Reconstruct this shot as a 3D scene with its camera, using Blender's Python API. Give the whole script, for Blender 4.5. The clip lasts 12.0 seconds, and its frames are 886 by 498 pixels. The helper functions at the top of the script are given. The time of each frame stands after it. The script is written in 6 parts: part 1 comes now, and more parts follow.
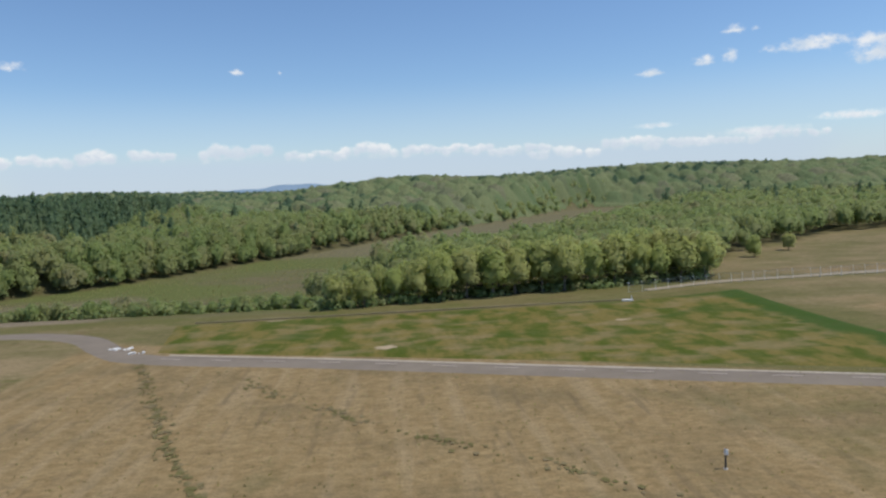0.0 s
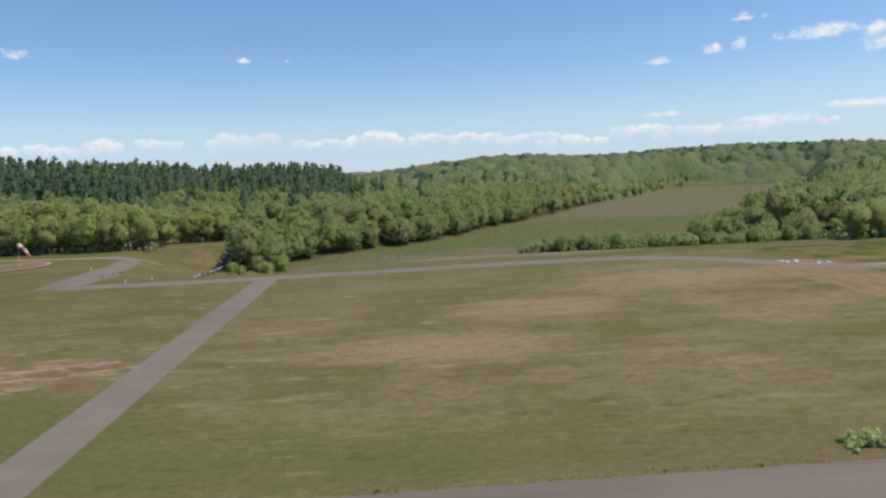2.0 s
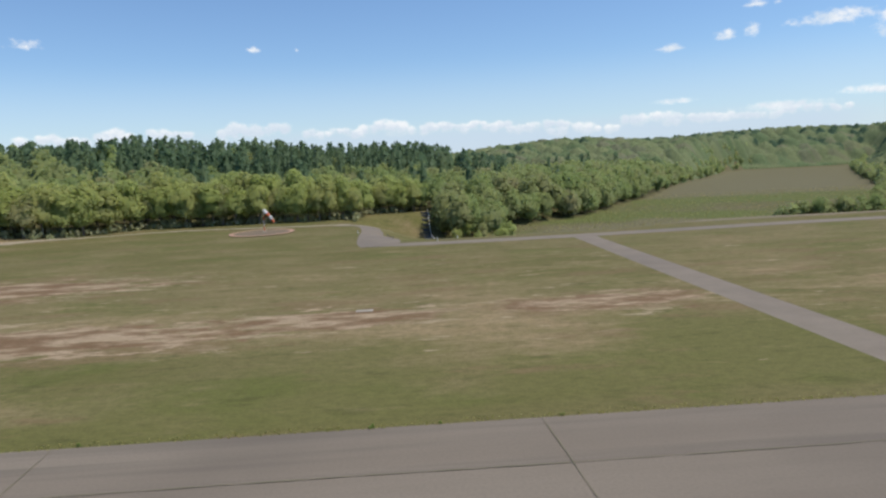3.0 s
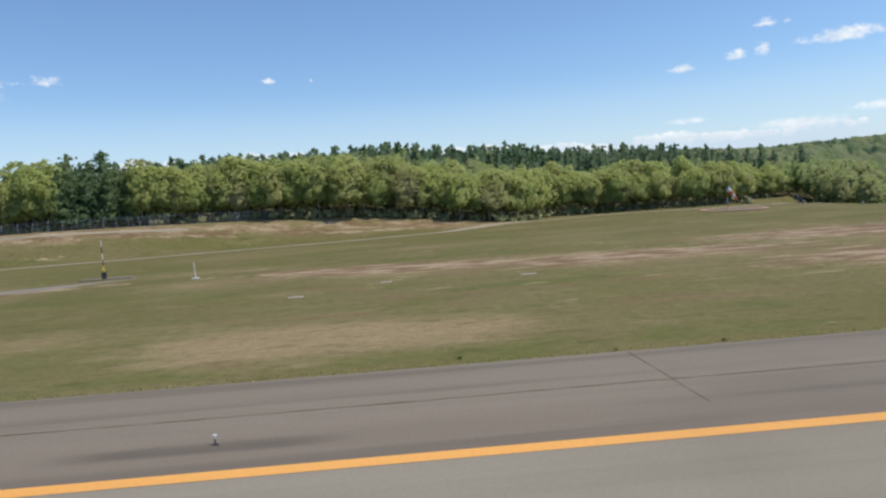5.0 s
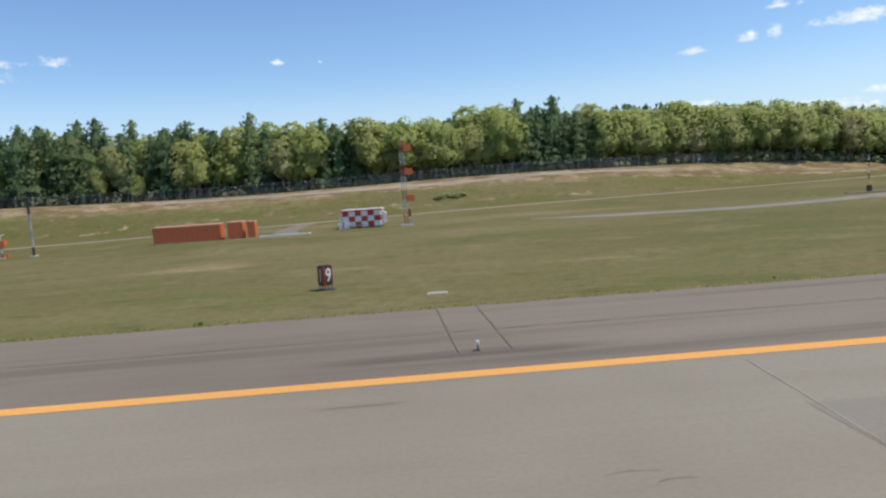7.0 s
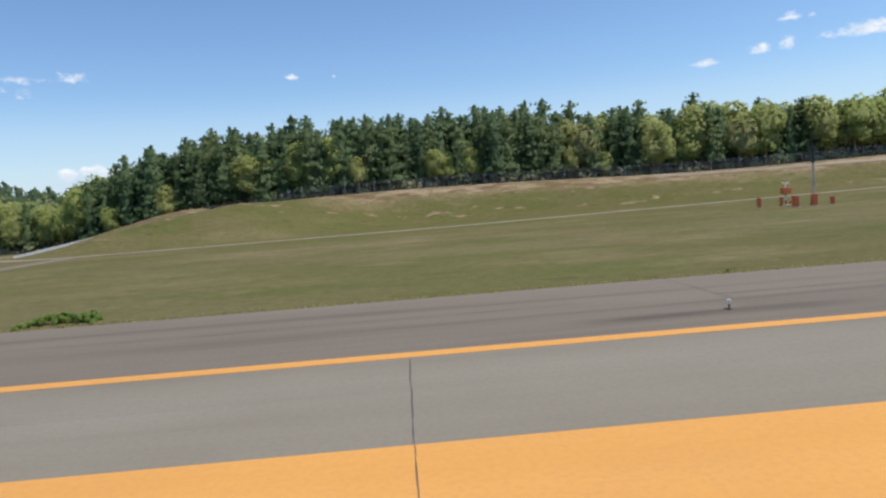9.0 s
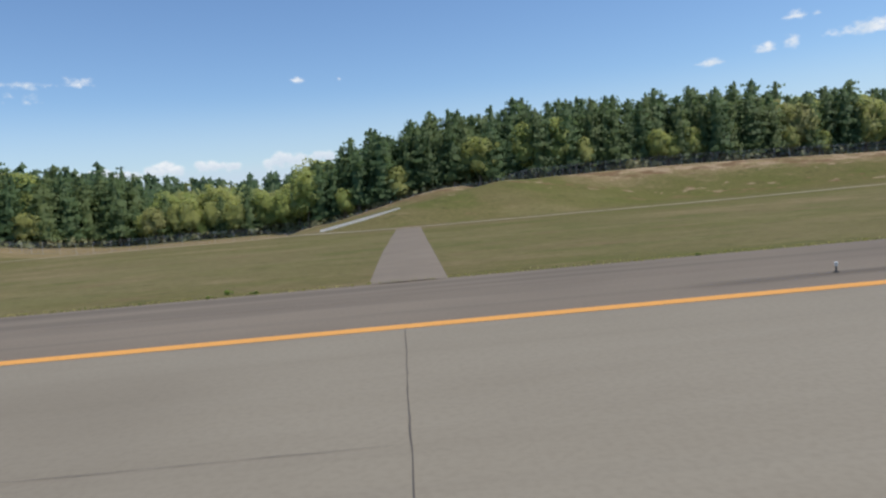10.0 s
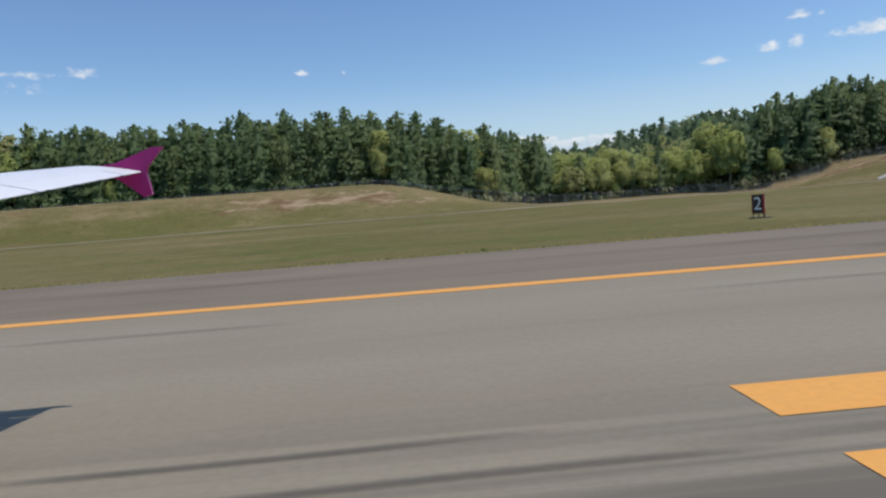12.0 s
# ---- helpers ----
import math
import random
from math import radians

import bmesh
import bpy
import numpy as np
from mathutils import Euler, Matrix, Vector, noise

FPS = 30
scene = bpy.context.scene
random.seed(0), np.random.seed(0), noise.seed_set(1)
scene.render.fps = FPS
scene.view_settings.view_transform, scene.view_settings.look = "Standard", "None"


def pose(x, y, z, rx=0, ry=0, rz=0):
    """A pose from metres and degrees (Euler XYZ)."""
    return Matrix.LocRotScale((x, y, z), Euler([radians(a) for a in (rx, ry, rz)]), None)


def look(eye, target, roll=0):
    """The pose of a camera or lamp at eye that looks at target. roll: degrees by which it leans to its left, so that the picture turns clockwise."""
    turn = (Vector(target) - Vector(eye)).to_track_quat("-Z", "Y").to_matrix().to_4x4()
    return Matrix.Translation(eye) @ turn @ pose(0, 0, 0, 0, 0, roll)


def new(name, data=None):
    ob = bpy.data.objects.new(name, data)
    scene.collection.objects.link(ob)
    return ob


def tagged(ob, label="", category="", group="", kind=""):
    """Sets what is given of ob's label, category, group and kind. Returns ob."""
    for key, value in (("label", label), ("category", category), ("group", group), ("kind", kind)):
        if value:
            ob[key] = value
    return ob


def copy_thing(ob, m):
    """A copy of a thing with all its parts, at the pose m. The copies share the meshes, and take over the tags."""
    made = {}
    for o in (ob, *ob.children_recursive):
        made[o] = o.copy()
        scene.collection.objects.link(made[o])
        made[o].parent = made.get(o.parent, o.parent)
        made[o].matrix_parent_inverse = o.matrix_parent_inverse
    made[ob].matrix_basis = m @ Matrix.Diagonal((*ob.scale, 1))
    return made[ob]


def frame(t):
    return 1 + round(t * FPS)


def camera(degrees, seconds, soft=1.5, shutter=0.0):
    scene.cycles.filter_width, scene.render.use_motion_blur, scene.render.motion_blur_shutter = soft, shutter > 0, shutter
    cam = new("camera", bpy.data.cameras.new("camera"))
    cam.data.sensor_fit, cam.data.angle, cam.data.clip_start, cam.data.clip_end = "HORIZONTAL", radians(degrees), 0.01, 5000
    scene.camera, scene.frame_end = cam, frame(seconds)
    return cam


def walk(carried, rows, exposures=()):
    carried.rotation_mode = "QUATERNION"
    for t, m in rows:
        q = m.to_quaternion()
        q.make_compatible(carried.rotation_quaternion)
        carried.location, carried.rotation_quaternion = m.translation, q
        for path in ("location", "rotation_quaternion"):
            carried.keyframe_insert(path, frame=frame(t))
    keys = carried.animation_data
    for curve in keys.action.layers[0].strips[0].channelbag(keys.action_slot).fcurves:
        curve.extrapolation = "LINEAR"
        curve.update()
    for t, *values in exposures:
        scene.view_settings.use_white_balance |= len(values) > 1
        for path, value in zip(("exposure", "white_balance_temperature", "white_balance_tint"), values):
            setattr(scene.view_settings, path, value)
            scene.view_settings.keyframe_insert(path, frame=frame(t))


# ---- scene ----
cam = camera(64.96, 12.0, 2.4)
PATH = [
    (0, pose(-1.21, -0.01, 15.96, 84.88, 2.34, -3.36)),
    (0.5, pose(-19.80, 0.01, 14.70, 84.66, 2.37, -3.66)),
    (1, pose(-38.42, 0.00, 13.46, 84.80, 2.48, -3.93)),
    (1.5, pose(-57.01, -0.02, 12.30, 84.72, 2.46, -3.99)),
    (2, pose(-75.32, 0.01, 11.20, 84.05, 2.41, -3.68)),
    (2.5, pose(-93.84, -0.02, 10.13, 83.92, 2.58, -3.45)),
    (3, pose(-112.63, 0.04, 9.16, 83.20, 2.66, -3.30)),
    (5, pose(-188.02, -0.02, 6.07, 85.35, 4.03, -3.04)),
    (5.5, pose(-207.10, 0.07, 5.48, 85.33, 4.37, -2.96)),
    (6, pose(-226.35, 0.08, 4.97, 84.69, 4.25, -3.05)),
    (6.5, pose(-245.41, 0.06, 4.68, 84.14, 4.16, -3.11)),
    (7, pose(-264.61, 0.06, 4.59, 84.00, 3.93, -3.25)),
    (9, pose(-340.91, -0.02, 3.71, 85.14, 4.26, -3.11)),
    (9.5, pose(-359.86, -0.07, 3.39, 84.94, 4.52, -3.21)),
    (10, pose(-378.65, -0.05, 2.99, 85.31, 4.75, -3.10)),
    (10.5, pose(-397.52, 0.05, 2.72, 85.24, 5.13, -3.13)),
    (11, pose(-416.45, -0.05, 2.55, 85.21, 5.03, -3.21)),
    (11.5, pose(-434.79, -0.02, 2.32, 85.03, 4.71, -3.41)),
    (12, pose(-453.09, -0.07, 2.36, 84.94, 4.16, -3.77)),
]
EXPOSURE = [(0, -0.05), (0.5, 0.0), (2.5, 0.03), (3.2, 0.1), (5, 0.13), (6, 0.14), (6.5, 0.15), (7.2, 0.22), (8.8, 0.18), (9.2, 0.08), (9.6, -0.06), (10, 0.02), (10.5, 0.07), (11, 0.0), (11.5, 0.12), (12, -0.05)]
walk(cam, PATH, EXPOSURE)

# ---- world, sun ----
SUN_TO = Vector((0.46, -0.06, 0.89)).normalized()
world = bpy.data.worlds.new("world")
scene.world = world
world.use_nodes = True
wn, wl = world.node_tree.nodes, world.node_tree.links
sky = wn.new("ShaderNodeTexSky")
sky.sky_type = "NISHITA"
sky.sun_disc = False
sky.sun_elevation = math.asin(SUN_TO.z)
sky.sun_rotation = math.atan2(SUN_TO.x, SUN_TO.y)
sky.air_density, sky.dust_density, sky.ozone_density = 1.0, 0.15, 3.5
wn["Background"].inputs["Strength"].default_value = 0.116
tint = wn.new("ShaderNodeMix")
tint.data_type, tint.blend_type = "RGBA", "MULTIPLY"
tint.inputs[0].default_value = 1.0
tint.inputs[7].default_value = (0.885, 0.985, 1.1, 1)
wl.new(sky.outputs[0], tint.inputs[6])
wl.new(tint.outputs[2], wn["Background"].inputs["Color"])
sun = new("sun", bpy.data.lights.new("sun", "SUN"))
sun.data.energy, sun.data.angle, sun.data.color = 3.25, radians(0.53), (1.0, 0.935, 0.865)
sun.matrix_world = look(SUN_TO * 300, (0, 0, 0))

# ---- shape of the land ----


def ss(v):
    """Smooth step from 0 to 1."""
    v = np.clip(v, 0.0, 1.0)
    return v * v * (3 - 2 * v)


def marsh_west(y):
    return np.interp(y, (90, 114, 130, 145, 160, 180, 200, 230, 250, 300, 340, 400, 480, 540), (-92, -93, -99, -88, -71, -59, -49, -29, -19, 6, 29, 70, 112, 172))


def marsh_east(y):
    return np.interp(y, (90, 112, 125, 140, 150, 170, 200, 250, 330, 420, 520), (-10, -14, -20, -16, -6, 8, 29, 61, 109, 166, 238))


def valley(x, y):
    """One on the marsh, falling to nothing up the slopes."""
    v = ss((x - marsh_west(y) + 17 + 11 * ss((142 - y) / 12)) / 18) * ss((marsh_east(y) + 17 + 13 * ss((y - 138) / 25) - x) / 18)
    return v * ss((y - 87 - 8 * ss((x + 88) / 20)) / 19) * (1 - ss((y - 505) / 60))


def height(x, y):
    """Height of the ground: flat airfield, bank along its edge, marshy valley, wooded hills."""
    x, y = np.asarray(x, float), np.asarray(y, float)
    z = -0.8 * ss((-250 - x) / 90) * np.clip((y - 26) / 56, 0, 1)
    # bank with the fence on its crest
    w = ss((x + 396) / 26) * ss((-163 - x) / 40)
    b = w * ss((y - 97 - 9 * ss((x + 250) / 60) + 8 * ss((-360 - x) / 16)) / 12)
    z = z * (1 - b) + (3.9 + 0.3 * np.sin(x * 0.07)) * b
    w2 = ss((-434 - x) / 24)
    b = w2 * ss((y - 81) / 13)
    z = z * (1 - b) + 3.5 * b
    # straight spur that carries the drain chute, and the dip behind the crests
    s, d = 0.868 * (x + 389.7) + 0.496 * (y - 88.3), 0.496 * (x + 389.7) - 0.868 * (y - 88.3)
    spur = np.minimum(-0.85 + 0.163 * s, 3.4) + 0.17 * ss((s - 4) / 5) * np.clip(d, -12, 3.2) - 0.4 * np.maximum(d - 3.2, 0)
    z = np.where((x > -396) & (x < -340), np.maximum(z, spur), z)
    z = z - 1.4 * (ss((x + 404) / 8) * ss((-358 - x) / 8) + ss((-440 - x) / 8)) * ss((y - 102.5) / 3.5) * ss((117 - y) / 4)
    # wooded hills
    hill = 6.2 * ss((y - 124) / 140) + 1.6 * np.sin(x * 0.021 + 1.3) * np.sin(y * 0.017) * ss((y - 160) / 120)
    hill = hill + 2.1 * ss((x + 290) / 60) * ss((-130 - x) / 30) * ss((y - 140) / 55) * ss((320 - y) / 100)
    hill = hill + 1.7 * ss((x + 215) / 30) * ss((-92 - x) / 35) * ss((y - 160) / 32) * ss((262 - y) / 45)
    hill = hill - 2.6 * ss((y - 270) / 120) * ss((10 - x) / 70)
    hill = hill + 3.0 * ss((x - 60) / 120) * ss((y - 230) / 120)
    z = z - 1.0 * ss((-388 - x) / 12) * ss((x + 438) / 12) * ss((y - 78) / 26)
    hill = hill * (1 - 0.35 * ss((-380 - x) / 20) * ss((x + 445) / 20) * ss((300 - y) / 60))
    hill = hill * (1 - 0.8 * ss((x + 108) / 30) * ss((430 - y) / 110))
    far = 7.8 * (0.4 + 0.6 * ss((x + 150) / 150)) * ss((y - 350) / 190) + 2.6 * np.sin(x * 0.019 + y * 0.011) * np.sin(y * 0.021 - x * 0.008 + 0.7) * ss((y - 300) / 120) * ss((1100 - y) / 200)
    hill = hill + far * ss((x + 420) / 80)
    v = valley(x, y)
    return (z + hill) * (1 - v) - 4.0 * v

# ---- materials ----


class Nodes:
    """A small builder for node materials."""

    def __init__(self, name, rough=0.9, spec=0.2, metal=0.0):
        self.m = bpy.data.materials.new(name)
        self.m.use_nodes = True
        self.t = self.m.node_tree
        self.b = self.t.nodes["Principled BSDF"]
        self.b.inputs["Roughness"].default_value = rough
        self.b.inputs["Specular IOR Level"].default_value = spec
        self.b.inputs["Metallic"].default_value = metal
        self.g = self.t.nodes.new("ShaderNodeNewGeometry")
        self.pos = self.g.outputs["Position"]

    def put(self, a, b):
        if hasattr(a, "is_linked"):
            self.t.links.new(a, b)
        elif isinstance(a, tuple) and len(a) == 3 and b.type == "RGBA":
            b.default_value = (*a, 1)
        else:
            b.default_value = a

    def math(self, op, a, b=0.0, clamp=False):
        n = self.t.nodes.new("ShaderNodeMath")
        n.operation, n.use_clamp = op, clamp
        self.put(a, n.inputs[0])
        self.put(b, n.inputs[1])
        return n.outputs[0]

    def vec(self, scale=(1, 1, 1), at=None):
        n = self.t.nodes.new("ShaderNodeVectorMath")
        n.operation = "MULTIPLY"
        self.put(at or self.pos, n.inputs[0])
        n.inputs[1].default_value = scale
        return n.outputs[0]

    def noise(self, scale, detail=4, stretch=(1, 1, 1), rough=0.55, at=None):
        n = self.t.nodes.new("ShaderNodeTexNoise")
        n.inputs["Scale"].default_value = scale
        n.inputs["Detail"].default_value = detail
        n.inputs["Roughness"].default_value = rough
        self.put(self.vec(stretch, at), n.inputs["Vector"])
        return n.outputs["Fac"]

    def ramp(self, v, lo, hi, out_lo=0.0, out_hi=1.0, smooth=True):
        n = self.t.nodes.new("ShaderNodeMapRange")
        n.interpolation_type = "SMOOTHSTEP" if smooth else "LINEAR"
        self.put(v, n.inputs[0])
        for k, w in enumerate((lo, hi, out_lo, out_hi)):
            n.inputs[1 + k].default_value = w
        return n.outputs[0]

    def mix(self, f, a, b):
        n = self.t.nodes.new("ShaderNodeMix")
        n.data_type = "RGBA"
        self.put(f, n.inputs[0])
        self.put(a, n.inputs[6])
        self.put(b, n.inputs[7])
        return n.outputs[2]

    def attr(self, name):
        n = self.t.nodes.new("ShaderNodeAttribute")
        n.attribute_name = name
        return n.outputs["Fac"]

    def random(self):
        return self.t.nodes.new("ShaderNodeObjectInfo").outputs["Random"]

    def island(self):
        return self.g.outputs["Random Per Island"]

    def bump(self, h, strength=0.3, dist=0.05):
        n = self.t.nodes.new("ShaderNodeBump")
        n.inputs["Strength"].default_value = strength
        n.inputs["Distance"].default_value = dist
        self.put(h, n.inputs["Height"])
        self.t.links.new(n.outputs[0], self.b.inputs["Normal"])

    def color(self, c):
        self.put(c, self.b.inputs["Base Color"])
        return self


def paint(name, c, rough=0.5, wear=0.25, metal=0.0, grime=(0.12, 0.1, 0.08)):
    """Painted or bare metal, weathered."""
    n = Nodes(name, rough, 0.4, metal)
    a = n.ramp(n.noise(3.0, 5), 0.45, 0.8)
    b = n.ramp(n.noise(14.0, 3, (1, 1, 0.3)), 0.5, 0.85)
    k = n.math("MULTIPLY", n.math("ADD", a, b), wear, True)
    n.color(n.mix(k, c, grime))
    n.bump(n.noise(20.0, 3), 0.12, 0.01)
    return n.m


def ground_material():
    n = Nodes("ground_turf", 0.95, 0.1)
    big = n.noise(0.035, 5, (0.5, 1, 1))
    mid = n.noise(0.13, 6, (0.6, 1, 1), 0.6)
    soft = n.noise(0.22, 3, (0.5, 1, 1), 0.5)
    fine = n.noise(1.1, 5, (0.75, 1, 1), 0.6)
    grain = n.noise(7.0, 3)
    green = n.mix(n.ramp(big, 0.38, 0.62), (0.15, 0.137, 0.047), (0.188, 0.16, 0.068))
    lush = (0.113, 0.13, 0.031)
    green = n.mix(n.ramp(soft, 0.46, 0.66, 0, 0.8), green, lush)
    green = n.mix(n.ramp(mid, 0.55, 0.75, 0, 0.5), green, (0.165, 0.125, 0.062))
    green = n.mix(n.ramp(n.noise(0.055, 4, (0.45, 1, 1), 0.5), 0.5, 0.62, 0, 0.55), green, (0.145, 0.146, 0.043))
    green = n.mix(n.ramp(n.noise(0.08, 4, (0.4, 1, 1), 0.5), 0.55, 0.68, 0, 0.6), green, (0.22, 0.185, 0.085))
    straw = n.mix(n.ramp(fine, 0.3, 0.7), (0.255, 0.196, 0.095), (0.31, 0.232, 0.125))
    dry = n.math("ADD", n.math("ADD", n.attr("dry"), 0.04), n.math("MULTIPLY", n.math("SUBTRACT", mid, 0.48), 2.6))
    dry = n.math("ADD", dry, n.math("MULTIPLY", n.math("SUBTRACT", soft, 0.5), 1.6))
    dry = n.math("ADD", dry, n.math("MULTIPLY", n.math("SUBTRACT", fine, 0.5), 0.6))
    c = n.mix(n.ramp(dry, -0.1, 1.25), green, straw)
    wisp = n.math("ADD", n.noise(0.55, 5, (0.28, 1, 1), 0.6), n.math("MULTIPLY", n.attr("dry"), 0.16))
    c = n.mix(n.ramp(wisp, 0.57, 0.76, 0, 0.6), c, (0.34, 0.255, 0.14))
    c = n.mix(n.ramp(n.noise(0.9, 4, (0.45, 1, 1), 0.6), 0.56, 0.7, 0, 0.5), c, (0.075, 0.08, 0.024))
    litter = n.math("ADD", n.noise(0.8, 5, (0.3, 1, 1), 0.65), n.math("MULTIPLY", n.attr("litter"), 0.2))
    c = n.mix(n.ramp(litter, 0.68, 0.74, 0, 0.8), c, n.mix(fine, (0.33, 0.25, 0.14), (0.46, 0.37, 0.24)))
    scuff = n.math("ADD", n.noise(0.28, 5, (0.4, 1, 1), 0.6), n.math("MULTIPLY", n.attr("litter"), 0.12))
    c = n.mix(n.ramp(scuff, 0.58, 0.67, 0, 0.6), c, (0.21, 0.145, 0.075))
    soil = n.mix(n.ramp(fine, 0.3, 0.7), (0.27, 0.186, 0.084), (0.355, 0.255, 0.122))
    ruts = n.ramp(n.noise(0.7, 5, (1.0, 0.09, 1)), 0.47, 0.66)
    soil = n.mix(n.math("MULTIPLY", ruts, 0.55), soil, (0.4, 0.3, 0.165))
    soil = n.mix(n.ramp(n.noise(1.1, 5, (1.0, 0.12, 1)), 0.56, 0.7, 0, 0.5), soil, (0.17, 0.125, 0.07))
    soil = n.mix(n.ramp(n.noise(0.16, 5, (1, 0.6, 1)), 0.55, 0.72, 0, 0.55), soil, (0.16, 0.14, 0.06))
    soil = n.mix(n.ramp(n.noise(2.2, 3), 0.66, 0.74, 0, 0.6), soil, (0.09, 0.075, 0.04))
    soil = n.mix(n.ramp(n.noise(0.11, 6), 0.46, 0.7, 0, 0.65), soil, (0.185, 0.14, 0.07))
    soil = n.mix(n.ramp(n.noise(0.8, 5), 0.52, 0.74, 0, 0.4), soil, (0.15, 0.11, 0.065))
    s = n.math("ADD", n.attr("soil"), n.math("MULTIPLY", n.math("SUBTRACT", n.math("ADD", mid, soft), 1.0), 0.6))
    c = n.mix(n.ramp(s, 0.3, 0.75), c, soil)
    reed = n.mix(n.ramp(mid, 0.35, 0.65), (0.14, 0.14, 0.052), (0.18, 0.15, 0.08))
    reed = n.mix(n.ramp(big, 0.42, 0.55), reed, (0.135, 0.155, 0.045))
    reed = n.mix(n.ramp(n.math("ADD", n.attr("mud"), n.math("MULTIPLY", n.math("SUBTRACT", mid, 0.5), 1.2)), 0.35, 0.75), reed, n.mix(fine, (0.165, 0.148, 0.076), (0.205, 0.182, 0.1)))
    silt = n.math("ADD", n.attr("silt"), n.math("MULTIPLY", n.math("SUBTRACT", mid, 0.5), 1.6))
    reed = n.mix(n.ramp(silt, 0.4, 0.85, 0, 0.8), reed, n.mix(fine, (0.24, 0.19, 0.13), (0.31, 0.25, 0.18)))
    m = n.math("ADD", n.attr("marsh"), n.math("MULTIPLY", n.math("SUBTRACT", mid, 0.5), 0.5))
    c = n.mix(n.ramp(m, 0.35, 0.65), c, reed)
    bare = n.math("ADD", n.attr("bare"), n.math("MULTIPLY", n.math("SUBTRACT", n.noise(0.8, 6, (0.35, 1, 1), 0.65), 0.5), 2.8))
    c = n.mix(n.ramp(bare, 0.62, 0.72, 0, 0.85), c, n.mix(n.ramp(n.noise(0.6, 4, (0.4, 1, 1)), 0.42, 0.6), (0.2, 0.12, 0.066), (0.44, 0.33, 0.21)))
    c = n.mix(n.attr("wood"), c, n.mix(fine, (0.075, 0.075, 0.03), (0.13, 0.11, 0.055)))
    tone = n.ramp(n.math("ADD", n.math("MULTIPLY", grain, 0.5), n.math("MULTIPLY", n.noise(2.6, 4, (0.7, 1, 1)), 0.5)), 0.38, 0.66, 0.0, 0.4)
    c = n.mix(tone, c, (0.06, 0.055, 0.02))
    n.color(c)
    n.bump(n.math("ADD", fine, n.math("MULTIPLY", grain, 0.6)), 0.35, 0.1)
    return n.m


def pavement_material(name, a, b, streak=(0.1, 1, 1), dark=(0.055, 0.05, 0.046), skid=False, worn=False):
    n = Nodes(name, 0.85, 0.25)
    long = n.noise(0.35, 5, streak, 0.6)
    blot = n.noise(0.07, 4)
    fine = n.noise(9.0, 3)
    c = n.mix(n.ramp(long, 0.25, 0.78), a, b)
    c = n.mix(n.ramp(blot, 0.45, 0.7, 0, 0.28), c, dark)
    c = n.mix(n.ramp(n.noise(0.5, 5, (0.3, 1, 1)), 0.5, 0.75, 0, 0.12), c, dark)
    if worn:
        c = n.mix(n.ramp(n.noise(0.75, 4, (0.03, 1, 1), 0.55), 0.5, 0.68, 0, 0.5), c, dark)
    if skid:
        sep = n.t.nodes.new("ShaderNodeSeparateXYZ")
        n.t.links.new(n.pos, sep.inputs[0])
        tyre = n.ramp(n.noise(0.95, 4, (0.02, 1, 1), 0.6), 0.52, 0.68)
        near = n.ramp(sep.outputs[1], 4.0, 7.8, 0.6, 0.07)
        c = n.mix(n.math("MULTIPLY", tyre, near), c, (0.05, 0.047, 0.045))
    c = n.mix(n.ramp(fine, 0.35, 0.75, 0, 0.2), c, dark)
    n.color(c)
    n.bump(fine, 0.15, 0.01)
    return n.m


def leaf_material(name, dark, light, odd, through_leaf=(0.3, 0.34, 0.08), dull=None, thin=0.25):
    """Leaves: diffuse with light passing through; tone differs from tree to tree and clump to clump."""
    n = Nodes(name, 0.6, 0.1)
    t = n.t
    base = n.mix(n.ramp(n.noise(0.3, 3), 0.3, 0.72), dark, light)
    base = n.mix(n.ramp(n.noise(1.7, 3), 0.35, 0.75, 0, 0.4), base, light)
    base = n.mix(n.ramp(n.island(), 0.0, 1.0, 0.0, 0.3, False), base, light)
    tree = n.attr("tone") if name.startswith("far") else n.random()
    base = n.mix(n.ramp(tree, 0.3, 1.0, 0.0, 0.7, False), base, odd)
    if dull:
        base = n.mix(n.ramp(n.math("FRACT", n.math("MULTIPLY", tree, 7.31)), 0.86, 0.98, 0, 0.7), base, dull)
    n.color(base)
    tr = t.nodes.new("ShaderNodeBsdfTranslucent")
    n.put(n.mix(thin, base, through_leaf), tr.inputs["Color"])
    mx = t.nodes.new("ShaderNodeAddShader")
    t.links.new(n.b.outputs[0], mx.inputs[0])
    t.links.new(tr.outputs[0], mx.inputs[1])
    t.links.new(mx.outputs[0], t.nodes["Material Output"].inputs["Surface"])
    return n.m


